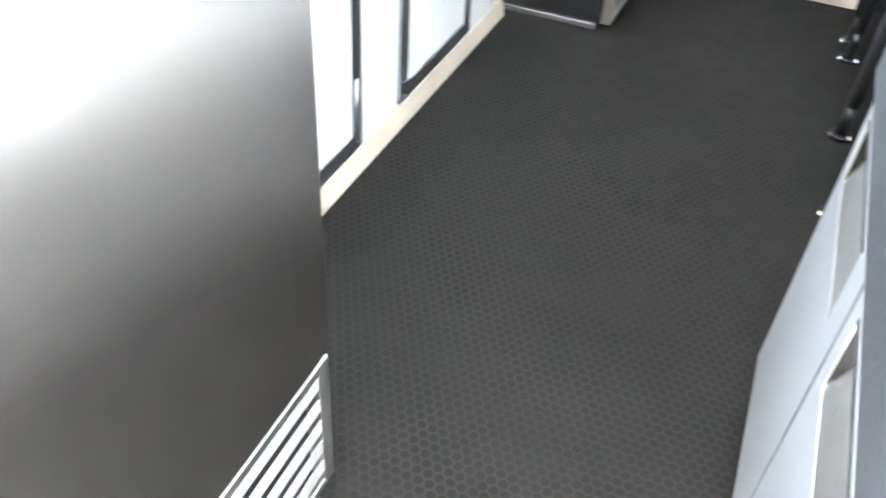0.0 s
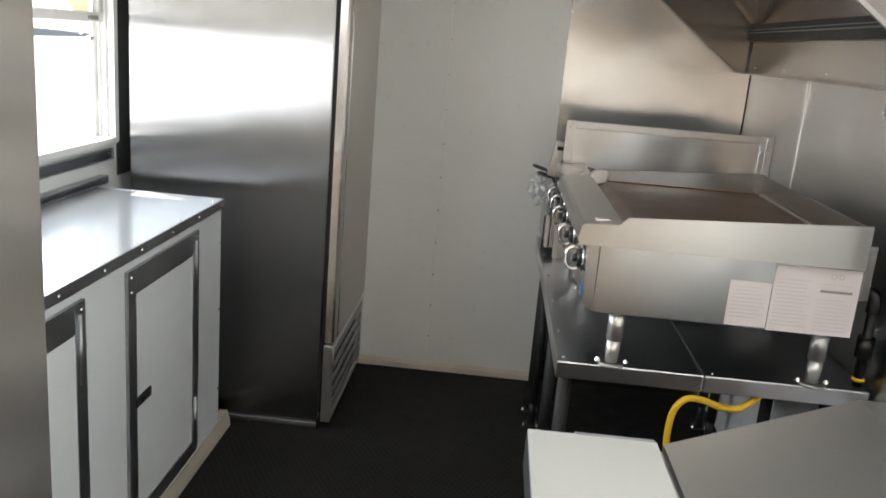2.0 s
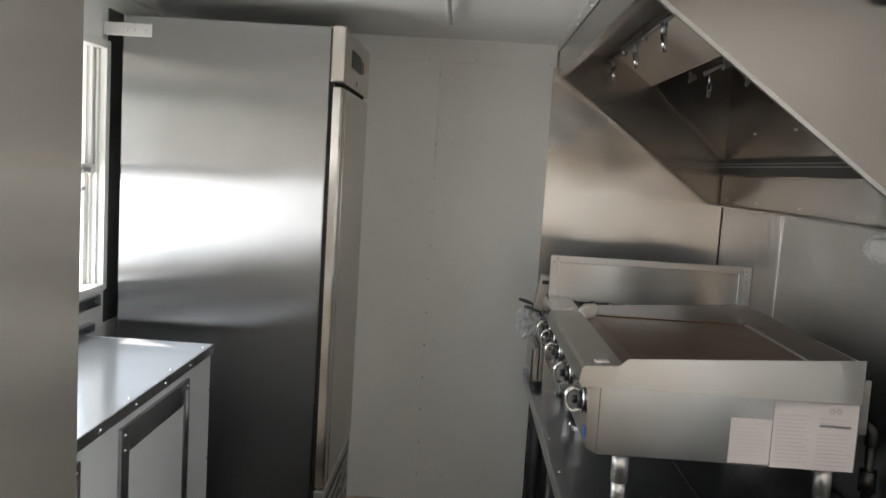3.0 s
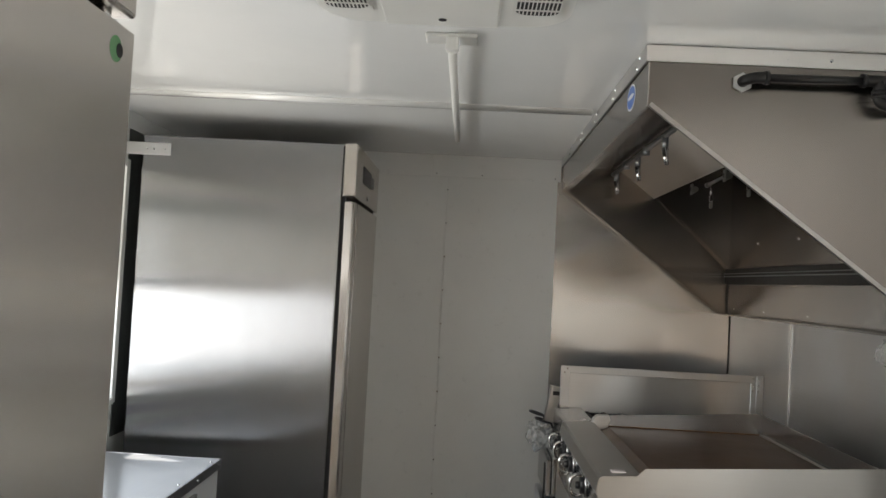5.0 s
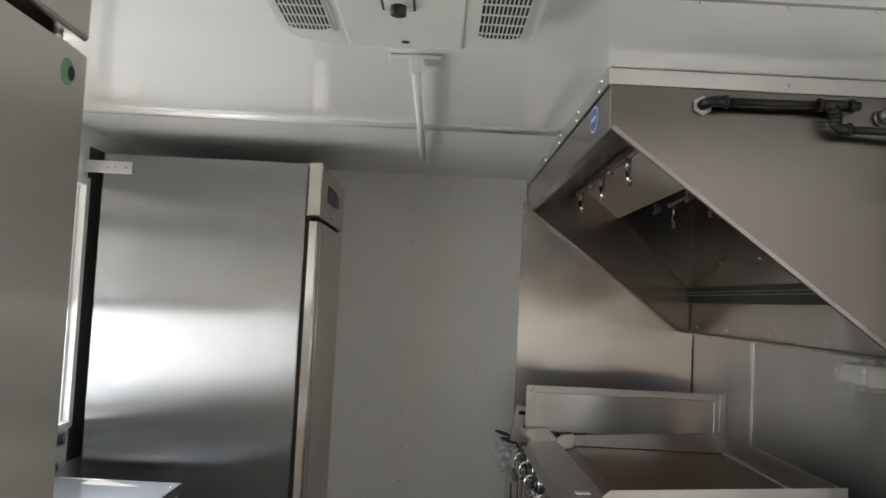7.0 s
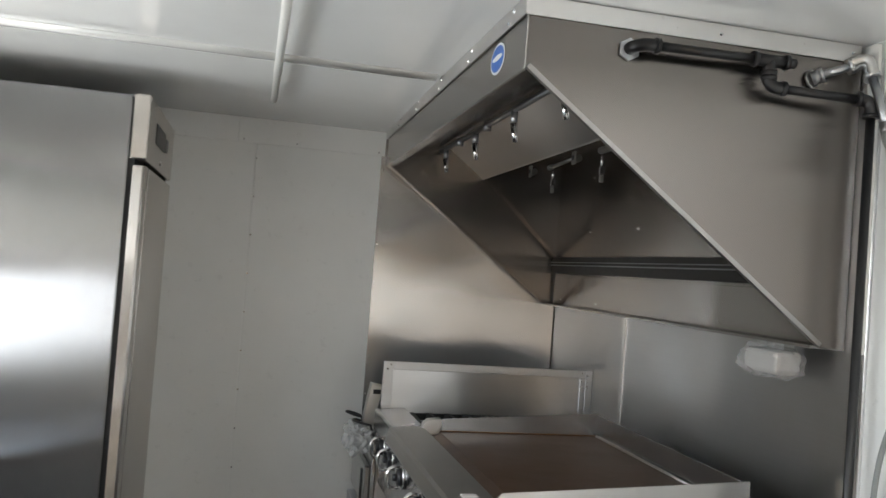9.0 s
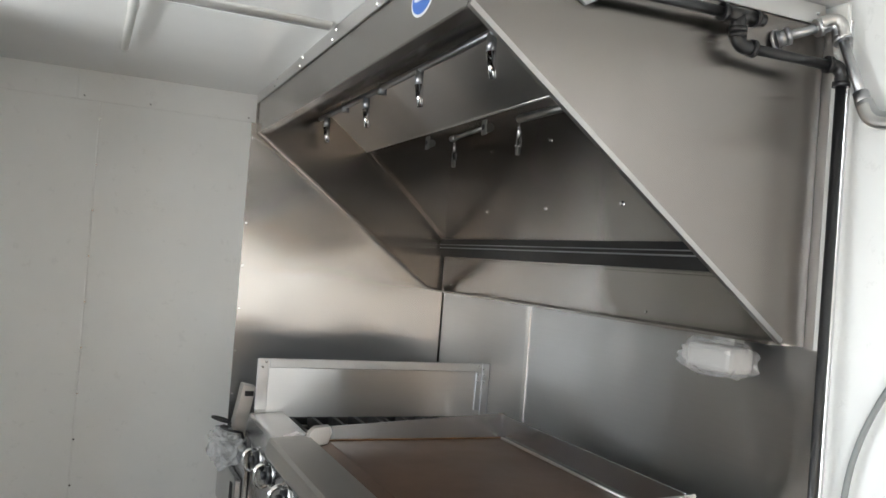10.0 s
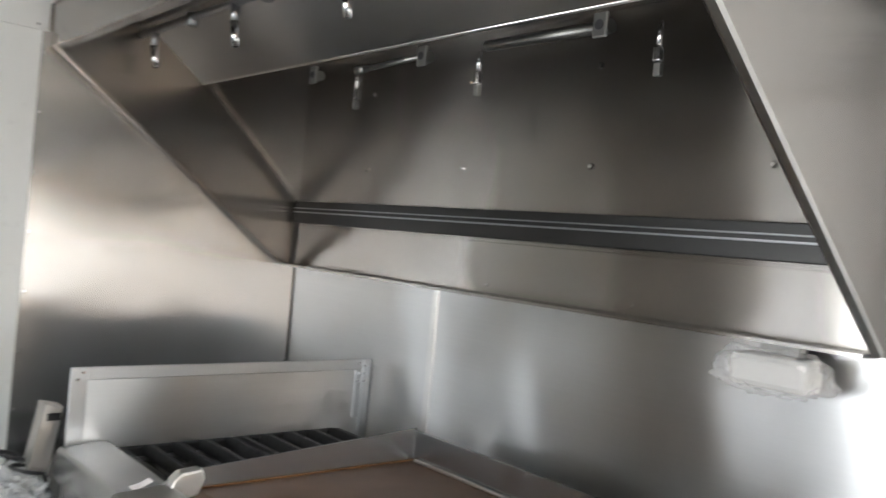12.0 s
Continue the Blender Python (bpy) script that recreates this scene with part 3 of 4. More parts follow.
for y0, y1 in ((PY0 + 0.004, 1.323), (1.333, PY1 - 0.004)):
    # door leaf round a sloping finger pocket
    a, b = y0 + 0.075, y1 - 0.045
    leaf = box(PX, PX + 0.045, y0, y1, 0.045, 0.502)
    bm_box(leaf, PX, PX + 0.045, y0, y1, 0.623, 0.668)
    bm_box(leaf, PX, PX + 0.045, y0, a, 0.502, 0.623)
    bm_box(leaf, PX, PX + 0.045, b, y1, 0.502, 0.623)
    d = part("door", leaf, STEEL_DOOR, prep)
    part("handle_pocket", prism([(PX + 0.001, 0.5025), (PX + 0.005, 0.5025), (PX + 0.044, 0.622), (PX + 0.040, 0.622)], "y", a + 0.0005, b - 0.0005), ALU_BRIGHT, d, "sloping steel finger pocket")
    for c in (a + 0.001, b - 0.002):
        part("pocket_cheek", prism([(PX + 0.002, 0.51), (PX + 0.039, 0.614), (PX + 0.002, 0.614)], "y", c, c + 0.001), DARK_METAL, d)
    part("pocket_edge", box(PX - 0.0015, PX + 0.006, a, b, 0.615, 0.623, 0.001, 1), DARK, d)
part("door_gap", box(PX + 0.0015, PX + 0.0455, 1.3235, 1.3325, 0.045, 0.668), DARK, prep)
for x in (0.36, 0.93):
    for y in (PY0 + 0.08, PY1 - 0.08):
        part("foot", rod((x, y, 0.0), (x, y, 0.032), 0.022), BLACK_PLASTIC, prep)

# ---- equipment stand ----
SX0, SX1, SY0, SY1, SZ = 0.389, 1.19, 2.342, 3.80, 0.692
stand = thing("equipment_stand", (0.79, 3.1, 0), "low stainless steel equipment stand on tube legs", "stand")
for a, b in ((SX0, 0.770), (0.772, SX1)):
    part("top", box(a, b, SY0, SY1, SZ - 0.046, SZ, 0.003), STEEL_TOP, stand)
leg_y = (2.43, 2.85, 3.385, 3.53)
for x in (0.425, 1.13):
    for y in leg_y:
        lg = part("leg", rod((x, y, 0.10), (x, y, SZ - 0.036), 0.019), CAST_IRON, stand)
        part("foot", rod((x, y, 0.012), (x, y, 0.11), 0.015, 16, 0.0165), BLACK_IRON, lg)
        part("flange", rod((x, y, 0.0), (x, y, 0.012), 0.034, 20), BLACK_IRON, lg)
        for dx, dy in ((-0.03, -0.02), (0.022, -0.022)):
            piece("bolt", BOLT, Matrix.Translation((x + dx, y + dy, 0.010)), lg)
part("seam_bead", box(0.7695, 0.7725, SY0 + 0.05, SY1, SZ - 0.001, SZ + 0.0008), ALU_BRIGHT, stand)
part("rail", box(0.41, 0.43, 2.52, 3.72, SZ - 0.075, SZ - 0.039), DARK_METAL, stand)
part("rail", box(1.12, 1.14, 2.52, 3.72, SZ - 0.075, SZ - 0.039), DARK_METAL, stand)
screws(stand, "+z", [(SX0 + 0.02, y, SZ) for y in (2.375, 2.58, 2.87, 3.17, 3.47)])
screws(stand, "+z", [(0.795, SY0 + 0.018, SZ)])

# ---- griddle ----
GY0, GY1 = 2.291, 3.072
griddle = thing("griddle", (0.79, 2.84, SZ), "stainless steel gas griddle with a brown seasoned plate", "griddle")
part("body", box(0.456, 1.100, GY0 + 0.022, GY1 - 0.004, 0.842, 1.021, 0.003), STEEL_GRILL, griddle)
part("front_face", prism([(0.456, 0.846), (0.432, 0.860), (0.425, 1.022), (0.46, 1.022)], "y", GY0 + 0.024, GY1 - 0.006), STEEL_GRILL, griddle)
# front ledge and the guards round the plate
part("ledge", prism([(0.397, 1.035), (0.403, 1.068), (0.411, 1.074), (0.505, 1.080), (0.505, 1.023), (0.403, 1.023)], "y", GY0 - 0.004, GY1 + 0.004), STEEL_APRON, griddle)
guard = [(0.403, 1.022), (0.403, 1.069), (0.490, 1.076), (0.514, 1.098), (1.088, 1.131), (1.088, 1.022)]
part("side_guard", prism(guard, "y", GY0 - 0.006, GY0 - 0.001), STEEL_APRON, griddle)
part("side_guard", prism(guard[:2] + [(0.490, 1.078), (0.514, 1.100), (1.069, 1.137), (1.069, 1.022)], "y", GY1 - 0.005, GY1), STEEL_GRILL, griddle)
ge = prism([(0.497, 1.075), (0.503, 1.092), (0.516, 1.104), (0.556, 1.108), (0.562, 1.090), (0.552, 1.060), (0.520, 1.056), (0.505, 1.062)], "y", GY1 - 0.026, GY1 + 0.004)
bmesh.ops.bevel(ge, geom=ge.edges[:], offset=0.004, segments=2, affect="EDGES", profile=0.5)
part("guard_end", ge, SATIN, griddle, "folded bright guard end")
part("back_guard", box(1.064, 1.069, GY0 - 0.001, GY1 - 0.005, 1.022, 1.133, 0.002), STEEL_GRILL, griddle)
pl = part("plate", box(0.556, 1.0635, GY0 - 0.0005, GY1 - 0.0055, 1.037, 1.066, 0.003), PLATE, griddle, "brown seasoned steel plate")
part("rust_line", box(0.556, 1.061, GY1 - 0.011, GY1 - 0.0055, 1.066, 1.0695, 0.0015), RUST, pl)
part("weld_bead", tube([(1.058, GY0 + 0.02, 1.069), (1.058, GY1 - 0.02, 1.069)], 0.004, 8), ALU_BRIGHT, pl)
part("trough", box(0.506, 0.554, GY0 - 0.0005, GY1 - 0.0055, 1.027, 1.052), STEEL_GRILL, griddle)
part("trough_lip", prism([(0.528, 1.0525), (0.5555, 1.0525), (0.5555, 1.0655)], "y", GY0 - 0.0005, GY1 - 0.0055), PLATE, griddle)
part("scraper_slot", box(0.512, 0.527, 2.745, 2.80, 1.0522, 1.0535), DARK, griddle)
# control knobs
def knob(parent, y, z, x=0.428):
    k = part("knob", rod((x - 0.004, y, z), (x - 0.018, y, z), 0.026, 28, 0.021), BLACK_PLASTIC, parent, "black control knob with a chrome looped grip")
    part("bezel", ring((x - 0.004, y, z), (1, 0, 0), 0.031, 0.0035, 28), CHROME, k)
    part("hub", rod((x - 0.016, y, z), (x - 0.030, y, z), 0.012, 16, 0.010), BLACK_PLASTIC, k)
    # the grip is an upright oval loop of flat chrome bar
    for dy in (-0.0045, 0.0045):
        loop = smooth_path([(x - 0.012, y + dy, z - 0.025), (x - 0.028, y + dy, z - 0.029), (x - 0.042, y + dy, z - 0.020), (x - 0.047, y + dy, z),
                            (x - 0.042, y + dy, z + 0.020), (x - 0.028, y + dy, z + 0.029), (x - 0.012, y + dy, z + 0.025)], 5)
        part("grip", tube(loop, 0.0042, 10), CHROME, k)
for y in (2.38, 2.65, 2.92):
    knob(griddle, y, 0.964)
for x in (0.530, 1.047):
    for y in (2.358, 3.01):
        lg = part("leg", rod((x, y, SZ + 0.07), (x, y, 0.844), 0.0215, 20), SATIN, griddle)
        part("leg_foot", rod((x, y, SZ + 0.008), (x, y, SZ + 0.07), 0.0165, 20, 0.019), SATIN, lg)
        part("flange", rod((x, y, SZ), (x, y, SZ + 0.007), 0.034, 20), SATIN, lg)
        for dx in (-0.036, 0.036):
            piece("bolt", BOLT, Matrix.Translation((x + dx, y, SZ + 0.008)), lg)
lab = part("label_sheet", box(0.889, 1.096, GY0 + 0.0195, GY0 + 0.0212, 0.843, 1.014), PAPER, griddle, "pale instruction label")
part("label_sheet", box(0.785, 0.887, GY0 + 0.0195, GY0 + 0.0212, 0.847, 0.963), PAPER, griddle, "pale instruction label")
for k in range(13):
    z = 0.977 - k * 0.0098
    part("text_bar", box(0.897, 0.895 + 0.090 * (0.7 + 0.3 * random.random()), GY0 + 0.0182, GY0 + 0.0193, z, z + 0.0022), INK, lab)
    if not 2 <= k <= 3:
        part("text_bar", box(1.000, 0.998 + 0.088 * (0.7 + 0.3 * random.random()), GY0 + 0.0182, GY0 + 0.0193, z - 0.004, z - 0.0022), INK, lab)
for k in range(9):
    z = 0.948 - k * 0.0098
    part("text_bar", box(0.792, 0.790 + 0.088 * (0.7 + 0.3 * random.random()), GY0 + 0.0182, GY0 + 0.0193, z, z + 0.0018), INK, lab)
part("text_bar", box(1.003, 1.08, GY0 + 0.0182, GY0 + 0.0193, 0.953, 0.959), DARK_INK, lab)
for dx in (0, 0.018):
    part("text_mark", ring((1.030 + dx, GY0 + 0.0188, 0.995), (0, 1, 0), 0.006, 0.0012, 16), INK, lab)
part("maker_tag", box(0.4262, 0.4275, GY0 + 0.03, GY0 + 0.06, 0.878, 0.908), BLUE, griddle, "small blue tag")
part("rating_tag", box(0.44, 0.475, GY0 + 0.03, GY0 + 0.055, 1.0765, 1.0795), PAPER, griddle)
part("rear_flange", box(1.1005, 1.128, GY0 + 0.035, GY0 + 0.040, 0.935, 1.075, 0.002, 1), STEEL_GRILL, griddle)

# ---- burner unit beside the griddle ----
hot = thing("hot_plate", (0.79, 3.25, SZ), "stainless gas hot plate with black cast-iron grates", "hot plate")
HY0, HY1 = 3.084, 3.425
part("body", box(0.455, 1.15, HY0, HY1, 0.80, 1.030, 0.004), STEEL_GRILL, hot)
part("front_face", prism([(0.455, 0.805), (0.440, 0.82), (0.432, 1.0), (0.46, 1.0)], "y", HY0, HY1), STEEL_GRILL, hot)
part("ledge", prism([(0.412, 1.018), (0.416, 1.060), (0.424, 1.067), (0.515, 1.072), (0.515, 1.002), (0.416, 1.002)], "y", HY0 + 0.002, HY1), STEEL_GRILL, hot)
part("tag", prism([(0.450, 1.0695), (0.468, 1.073), (0.486, 1.081), (0.487, 1.0798), (0.469, 1.0715), (0.450, 1.0685)], "y", HY0 + 0.012, HY0 + 0.034), PAPER, hot)
for gx in (0.52, 0.80):
    g = part("grate", box(gx, gx + 0.27, HY0 + 0.008, HY0 + 0.022, 1.036, 1.058, 0.004), CAST_IRON, hot, "black cast-iron grate")
    part("grate_bar", box(gx, gx + 0.27, HY1 - 0.024, HY1 - 0.010, 1.036, 1.058, 0.004), CAST_IRON, g)
    for k in range(5):
        x = gx + 0.008 + k * 0.0635
        part("grate_bar", prism([(HY0 + 0.02, 1.038), (HY0 + 0.02, 1.060), (HY0 + 0.06, 1.068), (HY1 - 0.06, 1.068), (HY1 - 0.02, 1.060), (HY1 - 0.02, 1.038)], "x", x - 0.005, x + 0.005), CAST_IRON, g)
    part("burner", rod((gx + 0.135, 3.255, 1.028), (gx + 0.135, 3.255, 1.048), 0.045, 24, 0.038), CAST_IRON, hot)
knob(hot, 3.135, 0.962, 0.434)
knob(hot, 3.30, 0.962, 0.434)
for x in (0.50, 1.08):
    for y in (HY0 + 0.04, HY1 - 0.04):
        part("leg", rod((x, y, SZ), (x, y, 0.802), 0.018), ALU_BRIGHT, hot)

# splash guard between the burners and the fryer
sp = thing("splash_guard", (0.815, 3.44, 1.05), "upright stainless splash guard panel with a folded border", "splash guard")
part("panel", box(0.436, 1.197, 3.438, 3.444, SZ, 1.226), WALL_Z, sp)
for a in ((0.433, 0.468, 1.074, 1.228), (1.150, 1.170, 1.074, 1.200), (0.468, 1.170, 1.200, 1.228)):
    bd = part("border", box(a[0], a[1], 3.431, 3.4375, a[2], a[3], 0.0015, 1), BORDER, sp)
part("corner_angle", box(1.1705, 1.197, 3.429, 3.4375, SZ, 1.228, 0.001, 1), BORDER, sp)
screws(sp, "-y", [(0.448, 3.431, 1.202), (0.458, 3.431, 1.217), (1.160, 3.431, 1.217), (1.158, 3.431, 1.19), (1.158, 3.431, 1.17), (1.178, 3.429, 1.19), (1.178, 3.429, 1.17), (1.178, 3.429, 1.21)])

# ---- fryer behind the guard ----
fryer = thing("fryer", (0.79, 3.63, SZ), "stainless countertop fryer with a bagged basket handle", "fryer")
part("body", box(0.42, 1.15, 3.462, 3.80, SZ + 0.03, 0.945, 0.005), STEEL_GRILL, fryer)
part("front_face", box(0.398, 0.419, 3.466, 3.796, SZ + 0.03, 0.86, 0.004), STEEL_GRILL, fryer)
part("slot", box(0.3955, 0.3975, 3.50, 3.53, 0.70, 0.84), DARK, fryer)
for x in (0.45, 1.1):
    for y in (3.49, 3.77):
        part("foot", rod((x, y, SZ), (x, y, SZ + 0.032), 0.02), BLACK_PLASTIC, fryer)
lidf = part("drain_board", prism([(0.378, 0.95), (0.409, 1.138), (0.446, 1.130), (0.418, 0.95)], "y", 3.50, 3.552), STEEL_LID, fryer, "tilted steel drain board")
part("drain_slot", box(0.414, 0.440, 3.494, 3.4995, 1.104, 1.119), DARK, lidf)
for x, y, z, r in ((0.362, 3.555, 1.022, 0.024), (0.385, 3.50, 1.004, 0.028)):
    pts = [(x + r * math.cos(a) * 1.2, y + r * math.sin(a), z - 0.008 * math.cos(a)) for a in [radians(40 + 280 * k / 14) for k in range(15)]]
    part("basket_handle", tube([(0.425, y + 0.02, 0.962)] + pts + [(0.425, y - 0.012, 0.958)], 0.0042, 10), BLACK_PLASTIC, fryer, "black wire fryer basket handle")

bag = solo("plastic_bag", crumpled(0.378, 3.528, 0.945, 0.050, 0.075, 0.052, 3.0, 0.4), BAG_FILM, "crumpled clear plastic bag on the fryer handles", "bag")

# ---- exhaust hood ----
HX0, HYN, HYF, HL = 0.454, 2.148, 3.866, 1.949
hood = thing("exhaust_hood", (0.82, 3.05, 1.44), "large stainless steel exhaust hood fixed to ceiling and wall", "exhaust hood")
outline = [(HX0, HL), (HX0, 2.052), (1.1965, 2.052), (1.1965, 1.442), (1.128, 1.451)]
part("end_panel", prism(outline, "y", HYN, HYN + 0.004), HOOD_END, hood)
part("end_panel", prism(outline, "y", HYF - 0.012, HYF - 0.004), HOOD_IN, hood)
# flange along the slanted edge of each end
sl = Vector((1.128 - HX0, 0, 1.451 - HL)).normalized()
nn = Vector((sl.z, 0, -sl.x))
def slanted(name, a, b, off0, off1, y0, y1, m):
    """A bar along the slanted mouth of the hood, from share a to b of its length, off0 to off1 metres above it."""
    L = (Vector((1.128, 0, 1.451)) - Vector((HX0, 0, HL))).length
    P = Vector((HX0, 0, HL))
    pts = [P + sl * (a * L) - nn * off0, P + sl * (b * L) - nn * off0, P + sl * (b * L) - nn * off1, P + sl * (a * L) - nn * off1]
    return part(name, prism([(p.x, p.z) for p in pts], "y", y0, y1), m, hood)
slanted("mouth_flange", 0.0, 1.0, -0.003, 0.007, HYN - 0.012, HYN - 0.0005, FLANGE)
slanted("mouth_flange", 0.0, 1.0, -0.003, 0.004, HYF - 0.035, HYF - 0.0125, STEEL_HOOD)
part("front_panel", box(HX0 - 0.004, HX0, HYN - 0.002, HYF - 0.004, HL - 0.004, 2.054, 0.0015, 1), STEEL_HOOD, hood)
part("front_return", box(HX0, HX0 + 0.03, HYN + 0.004, HYF - 0.012, HL - 0.004, HL, 0.001, 1), STEEL_HOOD, hood)
part("roof", box(HX0, 1.188, HYN + 0.004, HYF - 0.012, 2.046, 2.052), STEEL_HOOD, hood)
part("back_panel", box(1.184, 1.188, HYN + 0.004, HYF - 0.012, 1.62, 2.046), STEEL_HOOD, hood)
tr = part("closure_strip", box(HX0 - 0.010, HX0 - 0.006, HYN - 0.004, HYF - 0.004, 2.050, ZC - 0.002, 0.001, 1), ALU_BRIGHT, hood)
part("closure_strip", box(HX0 - 0.010, 1.19, HYN - 0.006, HYN - 0.002, 2.050, ZC - 0.002, 0.001, 1), ALU_BRIGHT, hood)
for k in range(5):
    screws(tr, "-x", [(HX0 - 0.010, 2.22 + k * 0.33, 2.078), (HX0 - 0.010, 2.25 + k * 0.33, 2.060)], POP_RIVET)
screws(hood, "-y", [(0.86, HYN - 0.006, 2.068), (1.17, HYN - 0.006, 2.07)])
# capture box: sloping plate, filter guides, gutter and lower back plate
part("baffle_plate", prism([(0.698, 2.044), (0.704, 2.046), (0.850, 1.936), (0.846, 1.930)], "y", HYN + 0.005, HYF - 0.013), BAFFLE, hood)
part("baffle_hem", tube([(0.848, HYN + 0.0125, 1.932), (0.848, HYF - 0.013, 1.932)], 0.004, 8), ALU_BRIGHT, hood)
for y0, y1 in ((HYF - 0.05, HYF - 0.036), (HYN + 0.0045, HYN + 0.012)):
    part("filter_guide", prism([(0.846, 1.930), (0.862, 1.938), (1.176, 1.640), (1.164, 1.628)], "y", y0, y1), STEEL_HOOD, hood)
gut = part("gutter", box(1.160, 1.178, HYN + 0.0125, HYF - 0.036, 1.574, 1.638, 0.002), DARK_METAL, hood, "dark filter rail and gutter")
part("gutter_rail", box(1.155, 1.1598, HYN + 0.0125, HYF - 0.036, 1.604, 1.608, 0.001, 1), ALU, gut)
part("gutter_rail", box(1.155, 1.1598, HYN + 0.0125, HYF - 0.036, 1.616, 1.619, 0.001, 1), ALU, gut)
part("lower_plate", prism([(1.170, 1.565), (1.176, 1.565), (1.176, 1.452), (1.122, 1.450), (1.122, 1.444), (1.188, 1.442), (1.188, 1.62), (1.1785, 1.62), (1.1785, 1.5655)], "y", HYN + 0.0125, HYF - 0.036), STEEL_HOOD, hood)
screws(hood, "-x", [(1.184, y, z) for y in (2.353, 2.738, 3.123, 3.512) for z in (1.735, 1.939)], RIVET)
screws(hood, "-x", [(1.176, y, 1.47) for y in (2.6, 3.0, 3.4, 3.75)], SMALL_SCREW)
# fire suppression pipe with nozzles
fp = part("suppression_pipe", rod((0.667, HYN + 0.02, 2.024), (0.667, HYF - 0.02, 2.024), 0.009), GALV, hood)
for y in (3.758, 3.319, 2.895, 2.497):
    nz = part("nozzle", rod((0.667, y, 2.022), (0.667, y, 1.983), 0.010, 12), GALV, fp)
    part("nozzle_tip", rod((0.667, y, 1.984), (0.673, y - 0.004, 1.930), 0.011, 12, 0.0075), CHROME, nz)
for y in (3.54, 3.18):
    part("pipe_clip", rod((0.667, y, 2.035), (0.667, y, 2.005), 0.013, 12), GALV, fp)
rp = part("plenum_pipe", rod((0.875, 2.925, 1.911), (0.875, 3.142, 1.904), 0.0055), DULL_PIPE, hood)
part("pipe_end", rod((0.875, 3.118, 1.905), (0.875, 3.146, 1.904), 0.009, 10), DULL_PIPE, rp)
part("plenum_pipe", rod((0.875, 2.49, 1.907), (0.875, 2.746, 1.909), 0.0095), DULL_PIPE, hood)
for y in (3.305, 2.915, 2.485):
    br = part("bracket", box(0.862, 0.868, y - 0.014, y + 0.014, 1.888, 1.928, 0.003), DULL_PIPE, rp)
    part("bracket_hole", rod((0.8615, y, 1.908), (0.8605, y, 1.908), 0.008), DARK, br)
    part("pipe_end", rod((0.875, y - 0.014, 1.907), (0.875, y + 0.010, 1.907), 0.0115, 10), DULL_PIPE, rp)
for y in (3.18, 2.79, 2.40):
    ch = part("fusible_link", rod((0.90, y, 1.91), (0.90, y, 1.872), 0.004, 8), CHROME, rp)
    part("link_plate", box(0.893, 0.907, y - 0.006, y + 0.006, 1.850, 1.872, 0.002), CHROME, ch)
    part("link_plate", box(0.895, 0.905, y - 0.008, y + 0.004, 1.828, 1.848, 0.002), DULL_PIPE, ch)
# oval maker's badge
def oval(x0, x1, y, z, ry, rz):
    bm = rod((x0, 0, 0), (x1, 0, 0), 1.0, 36)
    bmesh.ops.transform(bm, matrix=Matrix.Translation((0, y, z)) @ Matrix.Diagonal((1, ry, rz, 1)), verts=bm.verts[:])
    return bm
bd = part("badge", oval(HX0 - 0.0045, HX0 - 0.0055, 2.334, 2.008, 0.052, 0.033), WHITE_INK, hood, "oval blue and white badge")
part("badge_field", oval(HX0 - 0.0056, HX0 - 0.0062, 2.334, 2.008, 0.046, 0.028), BLUE, bd)
part("badge_stripe", oval(HX0 - 0.0063, HX0 - 0.0067, 2.334, 2.010, 0.036, 0.006), WHITE_INK, bd)

# pipes on the end of the hood
gp = thing("gas_pipe", (1.0, 2.11, 1.2), "black iron gas pipe with elbows and a tee", "pipe")
R = 0.0092
def bead(parent, p, d, m, r=0.0155, w=0.009):
    """The thickened rim at the mouth of a pipe fitting; d: the way in which its mouth opens."""
    p, d = Vector(p), Vector(d).normalized()
    part("rim", rod(p - d * w / 2, p + d * w / 2, r, 20), m, parent)
part("collar", rod((0.662, HYN - 0.001, 2.010), (0.662, HYN - 0.008, 2.010), 0.023, 6), GALV, gp, "hexagonal galvanised collar")
el = part("elbow", tube(smooth_path([(0.662, 2.150, 2.010), (0.664, 2.129, 2.012), (0.682, 2.112, 2.014), (0.704, 2.110, 2.014)], 6), 0.0128), BLACK_IRON, gp)
bead(el, (0.704, 2.110, 2.014), (1, 0, 0), BLACK_IRON)
part("pipe", rod((0.70, 2.110, 2.014), (0.945, 2.110, 2.017), R), BLACK_IRON, gp)
tee = part("tee", rod((0.916, 2.110, 2.017), (0.990, 2.110, 2.018), 0.0128), BLACK_IRON, gp)
bead(tee, (0.917, 2.110, 2.017), (1, 0, 0), BLACK_IRON)
bead(tee, (0.988, 2.110, 2.018), (1, 0, 0), BLACK_IRON)
part("tee_branch", rod((0.952, 2.110, 2.017), (0.952, 2.110, 1.990), 0.0128), BLACK_IRON, tee)
bead(tee, (0.952, 2.110, 1.992), (0, 0, 1), BLACK_IRON)
part("plug", rod((0.992, 2.110, 2.018), (1.008, 2.110, 2.018), 0.011, 8), BLACK_IRON, tee)
el = part("elbow", tube(smooth_path([(0.952, 2.110, 1.986), (0.952, 2.110, 1.976), (0.962, 2.108, 1.965), (0.982, 2.105, 1.963)], 6), 0.0128), BLACK_IRON, gp)
bead(el, (0.952, 2.110, 1.982), (0, 0, 1), BLACK_IRON)
bead(el, (0.982, 2.105, 1.963), (1, -0.17, -0.04), BLACK_IRON)
